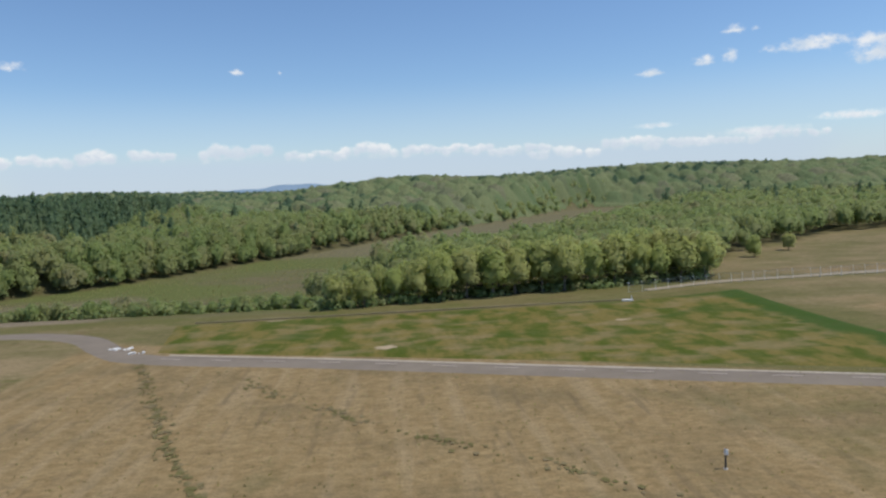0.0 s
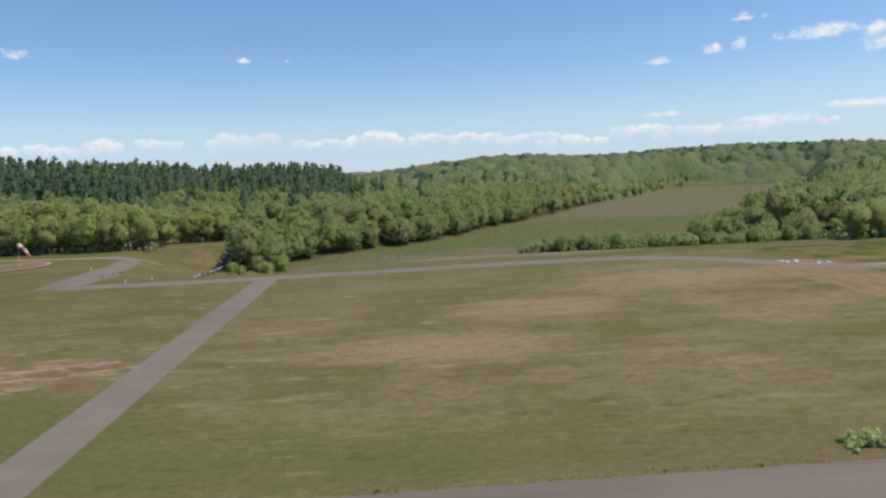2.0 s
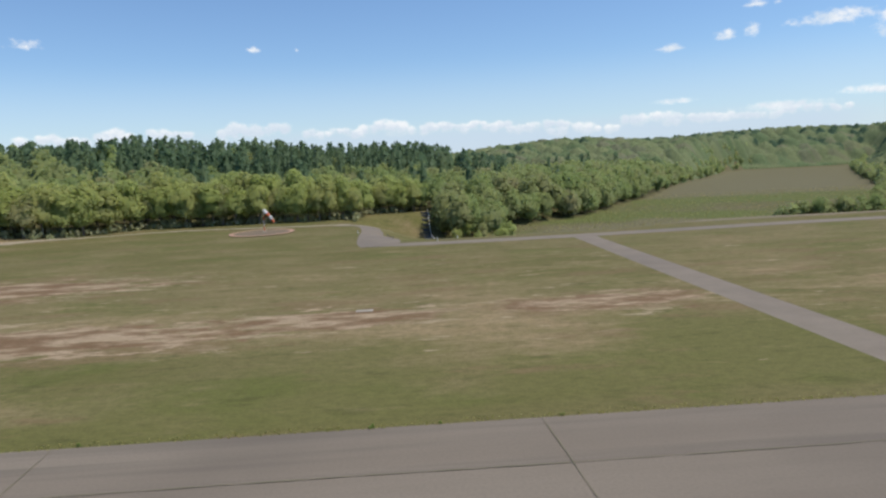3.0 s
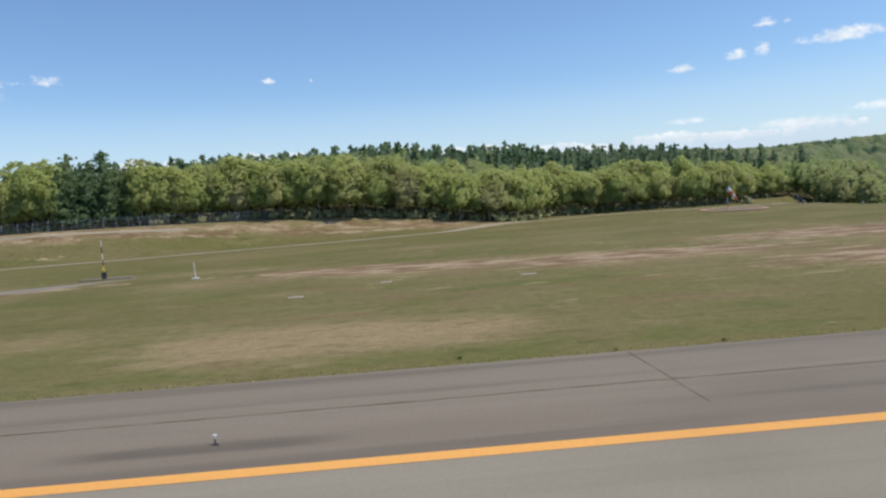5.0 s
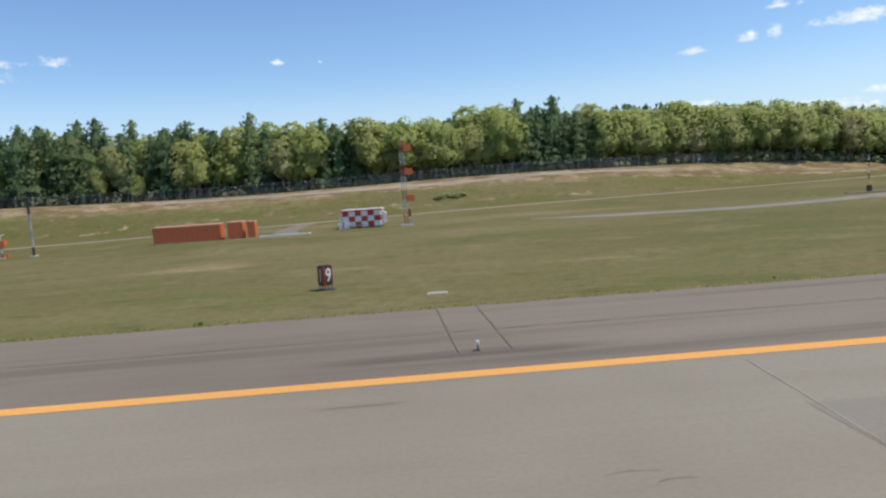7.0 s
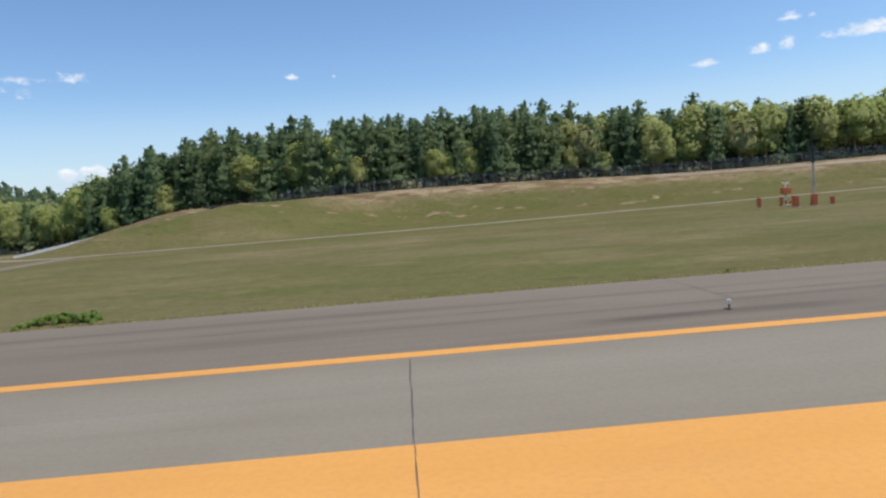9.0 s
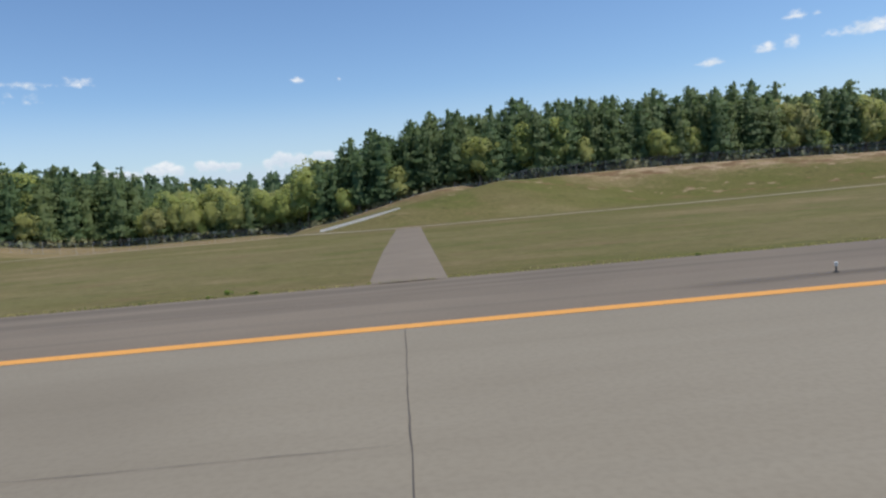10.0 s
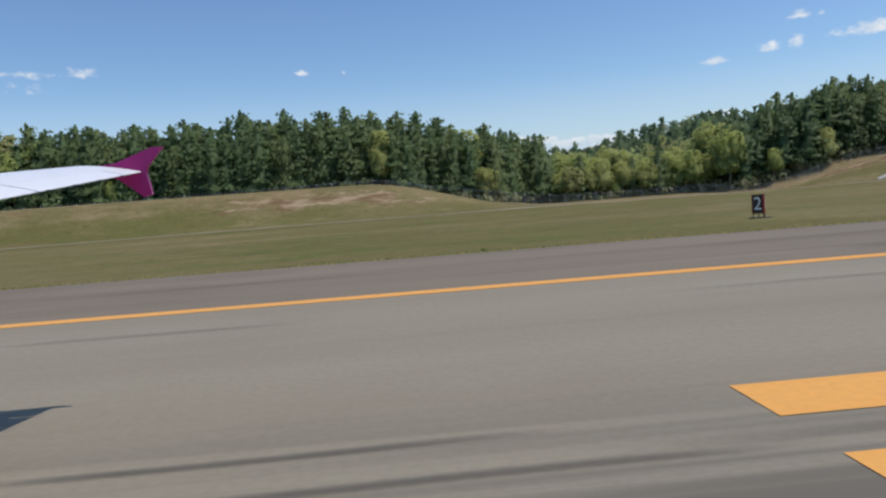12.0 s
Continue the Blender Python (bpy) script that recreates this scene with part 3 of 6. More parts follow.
# ---- roads and paths ----
MAIN = [(75, 36), (34, 49.8), (12, 57), (-8, 63.8), (-27, 69.5), (-33, 74.5), (-38.5, 81.3), (-46, 85.2), (-55, 85.9), (-70, 85.2), (-90, 83.6), (-108, 83.3), (-117, 84.2)]
tagged(strip("perimeter_road", MAIN, 3.4, ROAD, 0.03), "pale asphalt perimeter road across the grass", "road", kind="structure")
tagged(strip("road_verge", [(75, 37.75), (34, 51.55), (12, 58.75), (-8, 65.55), (-25.5, 71.0)], 0.42, paint("pale_verge_gravel", (0.46, 0.4, 0.3), 0.95, 0.5), 0.06, 0.7), "crumbled pale gravel edge between road and turf plot", "road", kind="structure")
tagged(strip("branch_road", [(-116.5, 82.6), (-117.3, 88), (-117.6, 97), (-117.8, 107), (-119.4, 115.5), (-124, 119.2)], 3.2, ROAD, 0.035), "pale asphalt branch of the perimeter road", "road", kind="structure")
tagged(strip("gravel_spur", [(-121.5, 117.6), (-118.5, 117.5), (-114.8, 117.2)], 0.9, TRACK, 0.06), "short pale gravel spur beside the branch road", "road", kind="structure")
tagged(strip("road_flare", [(-115.6, 83.5), (-115.2, 87.0), (-115.6, 92.0), (-116.6, 100.0)], 3.6, ROAD, 0.045), "flared asphalt corner of the branch road", "road", kind="structure")
UP = [(-122, 118.8), (-131, 120), (-150, 123), (-163, 119.6), (-176, 110), (-190, 103.2), (-221, 96.8), (-242, 93.8),
      (-262, 89.5), (-285, 87), (-320, 85.5), (-350, 82), (-380, 80), (-396, 86), (-424, 84), (-448, 80.5), (-466, 79.5), (-482, 76), (-500, 72.5), (-560, 68)]
tagged(strip("perimeter_track", UP, 1.7, TRACK, 0.07), "narrow pale track along the foot of the bank", "road", kind="structure")
tagged(strip("taxi_path", [(-91.1, 23.9), (-91.15, 40), (-91.25, 60), (-91.3, 82)], 2.65, ROAD, 0.03), "straight grey asphalt path from runway to road", "path", kind="structure")
tagged(strip("cross_path", [(-378.8, 23.9), (-378.8, 45), (-378.6, 78)], 2.75, ROAD, 0.03), "straight grey asphalt path from runway to track", "path", kind="structure")
tagged(strip("gravel_path", [(-253, 65.2), (-248, 63.2), (-242, 61.5), (-234, 60.4), (-224, 62.2), (-214, 66.8)], 3.2, pavement_material("grey_gravel", (0.22, 0.195, 0.15), (0.28, 0.245, 0.185), (1, 1, 1), (0.15, 0.135, 0.07)), 0.03, taper=9.0), "narrow grey gravel path over the grass", "path", kind="structure")
tagged(strip("shed_path", [(-276.5, 68.5), (-277.5, 76), (-277, 87)], 2.4, ROAD, 0.05), "short gravel path to the equipment shed", "path", kind="structure")
CREST = [(-222, 109.6), (-232, 108.3), (-242, 107.1), (-250, 106.2), (-260, 105.9), (-285, 106.6), (-302, 107)]
tagged(strip("crest_track", CREST, 0.75, TRACK, 0.07), "thin pale track on the crest of the bank", "road", kind="structure")
FARROAD = [(33, 97), (45, 101.5), (58, 103), (80, 104.5), (120, 103)]
tagged(strip("far_track", FARROAD, 1.6, TRACK, 0.06), "pale track along the far field", "road", kind="structure")

FADED = paint("faded_marking", (0.5, 0.42, 0.35), 0.8, 0.5)
# pale dashes along the far side of the road
main_line = smooth_line(MAIN, 0.5)
run = np.concatenate([[0], np.cumsum(np.hypot(*np.diff(main_line, axis=0).T))])
for k in range(13):
    s = run[np.argmin(np.abs(main_line[:, 0] - 40))] + k * 5.6
    a, b = (np.array([np.interp(s + o, run, main_line[:, i]) for i in (0, 1)]) for o in (0, 2.2))
    d = (b - a) / np.hypot(*(b - a))
    side = np.array([-d[1], d[0]])
    side = side * np.sign(side[1])
    bm = bmesh.new()
    q = [(*(p + side * w), 0.055) for p, w in ((a, 0.35), (b, 0.35), (b, 0.5), (a, 0.5))]
    bm.faces.new([bm.verts.new(c) for c in (q if d[0] > 0 else q[::-1])])
    tagged(part("road_dash", bm, FADED), "short white painted dash on the road", "road marking", "dashes along the road", "structure")


def plot_material():
    """Young turf sown in short strips, yellow between green, with bare spots."""
    n = Nodes("turf_plot", 0.95, 0.1)
    sep = n.t.nodes.new("ShaderNodeSeparateXYZ")
    n.t.links.new(n.pos, sep.inputs[0])
    x, y = sep.outputs[0], sep.outputs[1]
    mid = n.noise(0.3, 5, (0.6, 1, 1))
    slow = n.noise(0.12, 3, (1, 0.7, 0))
    row = n.math("MULTIPLY", n.math("FLOOR", n.math("MULTIPLY", n.math("ADD", y, n.math("MULTIPLY", x, 0.12)), 0.14)), 1.9)
    wave = n.math("SINE", n.math("ADD", n.math("ADD", n.math("MULTIPLY", x, 1.45), row), n.math("MULTIPLY", n.noise(0.2, 4), 9.0)))
    band = n.math("ADD", n.math("MULTIPLY", wave, 0.085), n.noise(0.35, 5, (1, 0.35, 0), 0.65))
    c = n.mix(n.ramp(band, 0.38, 0.62), (0.078, 0.1, 0.012), (0.19, 0.15, 0.042))
    c = n.mix(n.ramp(n.math("ADD", mid, n.math("MULTIPLY", slow, 0.4)), 0.66, 0.86, 0, 0.7), c, (0.25, 0.19, 0.09))
    c = n.mix(n.ramp(n.noise(0.16, 3, (0.6, 1, 0), 0.5), 0.56, 0.66, 0, 0.65), c, (0.056, 0.092, 0.012))
    lush = n.ramp(n.math("ADD", n.attr("edge"), n.math("MULTIPLY", n.math("SUBTRACT", mid, 0.5), 1.3)), 0.45, 0.8)
    c = n.mix(n.math("MULTIPLY", lush, 0.9), c, (0.042, 0.088, 0.012))
    c = n.mix(n.ramp(n.math("ADD", n.attr("spot"), n.math("MULTIPLY", n.math("SUBTRACT", n.noise(1.2, 4), 0.5), 0.8)), 0.45, 0.6), c, (0.42, 0.33, 0.21))
    n.color(n.mix(n.ramp(n.noise(2.0, 4), 0.4, 0.7, 0, 0.3), c, (0.06, 0.075, 0.014)))
    n.bump(n.noise(2.5, 4), 0.5, 0.1)
    return n.m


def build_plot():
    nu, nv = 150, 50
    u, v = np.meshgrid(np.linspace(0, 1, nu), np.linspace(0, 1, nv), indexing="ij")
    near = np.stack([-28 + 76 * u, 72.2 - 23.0 * u - 1.2 * u * u], -1)
    far = np.stack([-31 + 77 * u, 88.0 + 2 * u + 6 * u**6], -1)
    p = near + (far - near) * v[..., None]
    p[..., 0] = p[..., 0] - 10 * np.clip(u - 0.85, 0, 1) * np.sin(v * 3.1)
    rim = np.clip(np.minimum(np.minimum(u, 1 - u) * 40, np.minimum(v, 1 - v) * 14), 0, 1)
    z = height(p[..., 0], p[..., 1]) - 0.12 + 0.27 * rim
    ob = sheet("turf_plot", np.concatenate([p, z[..., None]], 2).reshape(-1, 3), grid_faces(nu, nv), plot_material())
    floats(ob, "edge", np.maximum(ss((u - 0.86) / 0.12), np.maximum(0.9 * ss((u - 0.6) / 0.3) * ss((v - 0.8) / 0.2), 0.75 * ss((0.07 - v) / 0.05))))
    floats(ob, "spot", blots(p[..., 0], p[..., 1], [(-3.6, 68.9, 1.3, 1.1), (-17.6, 87.0, 1.8, 0.8), (23.1, 76.6, 1.5, 0.5)]))
    return tagged(ob, "striped green and yellow turf plot beside the road", "field", kind="structure")


build_plot()


# green lines of weeds along old ruts in the bare field
LINE = [[(-27, 67), (-19, 49), (-15.5, 41.4), (-10, 31), (-7, 25)], [(-18, 62.8), (-12, 55), (-4, 46.6), (3, 40.6), (9, 35.6), (16, 29)]]
RUT = Nodes("rut_weeds", 0.95, 0.1)
RUT.color(RUT.mix(RUT.ramp(RUT.noise(0.7, 5), 0.4, 0.65), (0.15, 0.135, 0.05), (0.23, 0.18, 0.095)))
RUT.bump(RUT.noise(3.0, 4), 0.6, 0.1)
for k, pts in enumerate(LINE):
    c = smooth_line(pts, 0.8)
    rng = np.random.default_rng(k)
    px = np.repeat(c[:, 0], 9) + rng.normal(size=len(c) * 9) * (0.3, 0.45, 0.5)[k]
    py = np.repeat(c[:, 1], 9) + rng.normal(size=len(c) * 9) * 0.4
    keep = np.sin(px * 0.9 + k) + rng.normal(size=len(px)) * 0.7 > (-0.9, 0.3, -1.2)[k]
    px, py = px[keep], py[keep]
    a = rng.uniform(0, 6.28, len(px))
    s = rng.uniform(0.08, 0.26, len(px))
    off = np.stack([np.stack([np.cos(a + d) * s, np.sin(a + d) * s * 1.3], 1) for d in (0, 1.57, 3.14, 4.71)], 1)
    v = np.stack([px, py], 1)[:, None, :] + off
    z = height(v[..., 0], v[..., 1]) + 0.02 + 0.05 * rng.random((len(px), 1))
    ob = sheet("weed_line", np.concatenate([v, z[..., None]], 2).reshape(-1, 3), np.arange(len(px) * 4).reshape(-1, 4), RUT.m)
    tagged(ob, "line of low green weeds along a rut", "weeds", kind="stuff")

# ---- trees ----


def leaf_quads(rng, centres, radii, per, size, flat=0.0, low=0.35):
    """Small kite-shaped leaf sprays over clumps: arrays of four corners and a soft normal."""
    c = np.repeat(centres, per, 0)
    r = np.repeat(radii, per)
    d = rng.normal(size=(len(c), 3))
    d /= np.linalg.norm(d, axis=1)[:, None]
    p = c + d * (r * (low + (1 - low) * rng.random(len(c)) ** 0.5))[:, None] * np.array([1, 1, 0.8])
    nrm = 2 * d + rng.normal(size=d.shape) * 0.45
    nrm[:, 2] += flat
    nrm /= np.linalg.norm(nrm, axis=1)[:, None]
    soft = 1.25 * d + rng.normal(size=d.shape) * 0.16
    soft[:, 2] += 0.75
    soft /= np.linalg.norm(soft, axis=1)[:, None]
    a = np.cross(nrm, rng.normal(size=d.shape))
    a /= np.linalg.norm(a, axis=1)[:, None]
    b = np.cross(nrm, a)
    s = size * (0.6 + 0.8 * rng.random(len(c)))[:, None]
    k = (0.45 + 0.5 * rng.random(len(c)))[:, None]
    return np.stack([p - a * s, p - b * s * k, p + a * s * 0.9, p + b * s * k * 1.1, soft], 1)


def cube_sphere(n):
    """Even directions over a sphere and the quads between them."""
    pts, faces, seen = [], [], {}
    for axis in range(3):
        for side in (-1.0, 1.0):
            ids = []
            for i in range(n + 1):
                for j in range(n + 1):
                    u, v = math.tan((i / n - 0.5) * math.pi / 2), math.tan((j / n - 0.5) * math.pi / 2)
                    p = [0.0, 0.0, 0.0]
                    p[axis], p[(axis + 1) % 3], p[(axis + 2) % 3] = side, u * side, v
                    q = Vector(p).normalized()
                    key = (round(q.x, 4), round(q.y, 4), round(q.z, 4))
                    if key not in seen:
                        seen[key] = len(pts)
                        pts.append(tuple(q))
                    ids.append(seen[key])
            for i in range(n):
                for j in range(n):
                    k = i * (n + 1) + j
                    faces.append((ids[k], ids[k + n + 1], ids[k + n + 2], ids[k + 1]))
    return np.array(pts), np.array(faces)


BALLS = {n: cube_sphere(n) for n in (3, 5)}


def leaf_tris(rng, p, out, size, up, droop=0.0):
    """One small leaf spray, a triangle, at each place; shaded along the way out of the crown."""
    tilt = out + rng.normal(size=p.shape) * 0.6
    tilt /= np.linalg.norm(tilt, axis=1)[:, None] + 1e-9
    a = np.cross(tilt, rng.normal(size=p.shape))
    a /= np.linalg.norm(a, axis=1)[:, None] + 1e-9
    b = np.cross(tilt, a)
    s = size * (0.6 + 0.8 * rng.random(len(p)))[:, None]
    b[:, 2] -= droop
    lv = np.stack([p - a * s - b * s * 0.5, p + a * s - b * s * 0.5, p + b * s * 1.1], 1).reshape(-1, 3)
    soft = out + rng.normal(size=p.shape) * 0.12
    soft[:, 2] += up
    soft /= np.linalg.norm(soft, axis=1)[:, None] + 1e-9
    return lv, np.repeat(soft, 3, 0)


def oak_clumps(rng, h, n, wide=0.3):
    """Clumps of a domed crown, most near its surface, with a skirt of low boughs."""
    up = -0.84 + 1.82 * rng.random(n) ** 0.9
    ang = rng.random(n) * 6.283
    ring = np.where(up > 0, np.sqrt(np.clip(1 - up ** 2, 0.02, 1)), 1 - 0.35 * up ** 2)
    wob = 0.62 + 0.42 * rng.random(n) + 0.1 * np.sin(3 * ang)
    r = h * (0.07 + 0.07 * rng.random(n))
    flat = (wide * h - r * 0.5) * ring * wob
    c = np.stack([np.cos(ang) * flat, np.sin(ang) * flat, h * 0.54 + (0.45 * h - r) * up * (0.84 + 0.16 * wob)], 1)
    return np.vstack([c, [(0, 0, 0.6 * h), (0, 0, 0.44 * h)]]), np.concatenate([r, [wide * 0.72 * h, wide * 0.62 * h]])


def oak_crown(rng, h, clumps, leaves, size, wide=0.3, up=0.9, inner=5):
    """Leaf sprays over the clumps of a crown, round a closed inner hull. Returns corners, soft normals and triangles."""
    c, r = oak_clumps(rng, h, clumps, wide)
    core = np.array([0, 0, 0.5 * h])
    pick = rng.choice(len(c), leaves * 4, p=r ** 2 / (r ** 2).sum())
    d = rng.normal(size=(leaves * 4, 3))
    d /= np.linalg.norm(d, axis=1)[:, None]
    p = c[pick] + d * (r[pick] * (0.8 + 0.28 * rng.random(len(pick))))[:, None]
    free = np.ones(len(p), bool)
    for k in range(len(c)):
        free &= ~((np.linalg.norm(p - c[k], axis=1) < 0.78 * r[k]) & (pick != k))
    p, d = p[free][:leaves], d[free][:leaves]
    out = p - core
    out /= np.linalg.norm(out, axis=1)[:, None] + 1e-9
    lv, soft = leaf_tris(rng, p, 0.55 * d + 0.75 * out, size * h, up)
    bd, bf = BALLS[inner]
    g = c - core
    along = bd @ g.T
    disc = r[None, :] ** 2 - ((g ** 2).sum(1)[None, :] - along ** 2)
    hull = core + 0.74 * bd * np.where(disc > 0, along + np.sqrt(np.maximum(disc, 0)), 0).max(1)[:, None]
    shade = bd + np.array([0, 0, up])
    shade /= np.linalg.norm(shade, axis=1)[:, None]
    tri = np.vstack([bf[:, :3], bf[:, [0, 2, 3]]]) + len(lv)
    return np.vstack([lv, hull]), np.vstack([soft, shade]), np.vstack([np.arange(len(lv)).reshape(-1, 3), tri])


def pine_crown(rng, h, whorls, leaves, size, wide=0.2, rings=6):
    """Whorls of drooping boughs that shorten to a pointed, uneven top, round a closed inner cone."""
    f = np.repeat(0.15 + 0.8 * (np.arange(whorls) / (whorls - 1)), 6)
    f = f + rng.normal(size=len(f)) * 0.012
    reach = wide * h * np.clip(1.0 - f, 0.0, 1) ** 0.52 * rng.uniform(0.68, 1.15, len(f)) + 0.03 * h
    az = rng.random(len(f)) * 6.283
    pick = rng.choice(len(f), leaves, p=reach ** 1.5 / (reach ** 1.5).sum())
    t = 0.3 + 0.75 * rng.random(leaves) ** 0.7
    L = reach[pick] * t
    flat = np.stack([np.cos(az[pick]), np.sin(az[pick]), np.zeros(leaves)], 1)
    p = flat * L[:, None] + rng.normal(size=(leaves, 3)) * np.stack([0.13 * reach[pick] + 0.02 * h] * 2 + [0.05 * reach[pick] + 0.008 * h], 1)
    p[:, 2] += h * f[pick] + 0.2 * L - 0.3 * L * t
    tip = rng.random(leaves) < 0.02
    p[tip] = np.stack([rng.normal(size=tip.sum()) * 0.006 * h, rng.normal(size=tip.sum()) * 0.006 * h, h * (0.93 + 0.07 * rng.random(tip.sum()))], 1)
    lv, soft = leaf_tris(rng, p, flat + np.array([0, 0, 0.3]), size * h, 0.75, 0.3)
    v, shade, tri = [], [], []
    for i in range(rings + 1):
        g = 0.14 + 0.82 * i / rings
        for k in range(8):
            a = k * math.tau / 8
            w = 0.55 * wide * h * (1 - g) ** 0.52 * rng.uniform(0.85, 1.15)
            v.append((math.cos(a) * w, math.sin(a) * w, g * h))
            shade.append((math.cos(a), math.sin(a), 0.7))
            if i:
                q = len(lv) + (i - 1) * 8
                b, e = k, (k + 1) % 8
                tri += [(q + b, q + e, q + 8 + e), (q + b, q + 8 + e, q + 8 + b)]
    shade = np.array(shade) / np.linalg.norm(shade, axis=1)[:, None]
    return np.vstack([lv, v]), np.vstack([soft, shade]), np.vstack([np.arange(len(lv)).reshape(-1, 3), tri])


def crown_object(name, verts, norms, faces, material):
    ob = sheet(name, verts, faces, material)
    n = ob.data.attributes.new("custom_normal", "FLOAT_VECTOR", "POINT")
    n.data.foreach_set("vector", np.asarray(norms, np.float32).ravel())
    return ob


def quads_object(name, quads, material):
    """Leaves as one mesh, shaded softly along the crown."""
    v = quads[:, :4].reshape(-1, 3)
    ob = sheet(name, v, np.arange(len(v)).reshape(-1, 4), material)
    if quads.shape[1] == 5:
        n = ob.data.attributes.new("custom_normal", "FLOAT_VECTOR", "POINT")
        n.data.foreach_set("vector", np.repeat(quads[:, 4], 4, 0).astype(np.float32).ravel())
    return ob


def trunk_bmesh(rng, h, centres, pine):
    bm = bmesh.new()
    top = h * (0.96 if pine else 0.7)
    knots = [Vector((0, 0, -0.3))]
    for k in range(1, 6):
        knots.append(Vector((rng.normal() * 0.012 * h, rng.normal() * 0.012 * h, top * k / 5)))
    for k in range(5):
        tube(bm, knots[k], knots[k + 1], h * (0.022 - 0.0036 * k), h * (0.0184 - 0.0036 * k), 6)
    if not pine:
        for c in centres[:9]:
            f = min(0.9, max(0.28, c[2] / h - 0.2))
            tube(bm, (0, 0, h * f * 0.8), tuple(c), h * 0.008, h * 0.002, 5)
    return bm


def make_tree(seed, pine, h):
    rng = np.random.default_rng(seed)
    ob = new("pine_tree" if pine else "oak_tree")
    ob.empty_display_size = 0.2
    if pine:
        centres, q, mat = np.zeros((0, 3)), pine_crown(rng, h, 13, 1450, 0.0205, rng.uniform(0.165, 0.205), 8), LEAF_PINE
    else:
        wide = rng.uniform(0.24, 0.3)
        centres, _ = oak_clumps(np.random.default_rng(seed), h, 30, wide)
        q, mat = oak_crown(np.random.default_rng(seed), h, 30, 1650, 0.0225, wide), LEAF_OAK
    part("trunk", trunk_bmesh(rng, h, centres, pine), BARK, ob)
    crown = crown_object("crown", *q, mat)
    crown.parent = ob
    if pine:
        return tagged(ob, "tall dark green pine at the edge of the wood", "tree", "trees along the airfield edge")
    return tagged(ob, "broad leafy spring-green oak at the wood's edge", "tree", "trees along the airfield edge")


def pine_share(x, y):
    wob = 0.25 * math.sin(x * 0.13 + 1) + 0.2 * math.sin(x * 0.047 + y * 0.05)
    if x < -296:
        return 0.06 if -424 < x < -392 and y < 150 else 0.92 + wob * 0.3
    if x > -60 and y < 230:
        return 0.0
    if -112 < x < -90 and y < 150:
        return 0.0
    if x < -135 and y > 172:
        return 0.93
    if x < -160:
        if x < -272 and y < 152:
            return 0.6 + wob * 0.4
        near = 0.1 * float(ss((-225 - x) / 20))
        return (near if y < 152 else 0.2 + 0.35 * float(ss((-250 - x) / 30)) + wob * 0.4) + (0.6 if -246 < x < -232 else 0)
    if y > 188 and x < -84 - 0.15 * (y - 188):
        return 0.9
    if y > 430:
        return 0.8 + wob
    return 0.03 + (0.07 if math.sin(x * 0.045) * math.sin(y * 0.06 + 1) > 0.6 else 0)


PROTO = {True: [make_tree(10 + k, True, 9.9 + 0.32 * k) for k in range(6)], False: [make_tree(40 + k, False, 9.0 + 0.45 * k) for k in range(6)]}
used = set()


def plant(x, y, scale=1.0, pine=None, rng=random, sink=0.0):
    p = rng.random() < pine_share(x, y) if pine is None else pine
    proto = rng.choice(PROTO[p])
    k = scale * rng.uniform(0.93, 1.04)
    m = pose(x, y, float(height(x, y)) - sink * k, 0, 0, rng.uniform(0, 360))
    if proto.name not in used:
        used.add(proto.name)
        proto.matrix_basis = m @ Matrix.Scale(k, 4)
        return proto
    ob = copy_thing(proto, m)
    wide = rng.uniform(0.95, 1.15) if p else rng.uniform(0.92, 1.25)
    ob.scale = (k * wide, k * wide, k * rng.uniform(0.92, 1.06))
    return ob


rnd = random.Random(5)
x = -530.0
while x < -110:
    e = float(wood_edge(x))
    low = 0.76 if -426 < x < -396 else float(np.interp(x, (-430, -400, -330, -235, -185, -130, -112), (1.07, 1.05, 1.1, 1.02, 0.92, 0.82, 0.6)))
    front = rnd.random()
    if x < -290 and front < (0.24 if x > -350 else 0.1):
        plant(x, e + rnd.uniform(-0.5, 1.0), low * rnd.uniform(0.4, 0.62), False, rng=rnd)
    else:
        plant(x, e + rnd.uniform(0, 2.2), low * rnd.uniform(0.88, 1.03), rng=rnd)
    plant(x + rnd.uniform(1, 2), e + rnd.uniform(3.5, 6.0), low * 1.06, rng=rnd)
    if x < -296:
        plant(x + rnd.uniform(-1, 1), e + rnd.uniform(6.0, 8.5), low * 1.1, rng=rnd)
    x += rnd.uniform(1.6, 2.4) if x < -296 else rnd.uniform(1.8, 2.7)
x = -11.0
while x < 48:
    e = float(wood_edge(x))
    rise = float(np.interp(x, (-11, 6), (0.6, 1.0)))
    plant(x, e + rnd.uniform(0, 1.5), 0.76 * rise, False, rng=rnd)
    plant(x + rnd.uniform(1, 2), e + rnd.uniform(3, 5), 0.86 * rise, False, rng=rnd)
    x += rnd.uniform(3.2, 4.6)
for a, b, k in ((66, 130, 0.5), (77.8, 138.7, 0.36), (-97, 112, 0.32), (-99.5, 118, 0.36), (-102, 125, 0.36), (-95.5, 116, 0.36), (-105, 133, 0.42), (-98, 107, 0.22), (-95.5, 105, 0.18), (-101, 112, 0.24), (-104, 119, 0.26)):
    plant(a, b, k, False, rnd, 0.9)
thicket = []
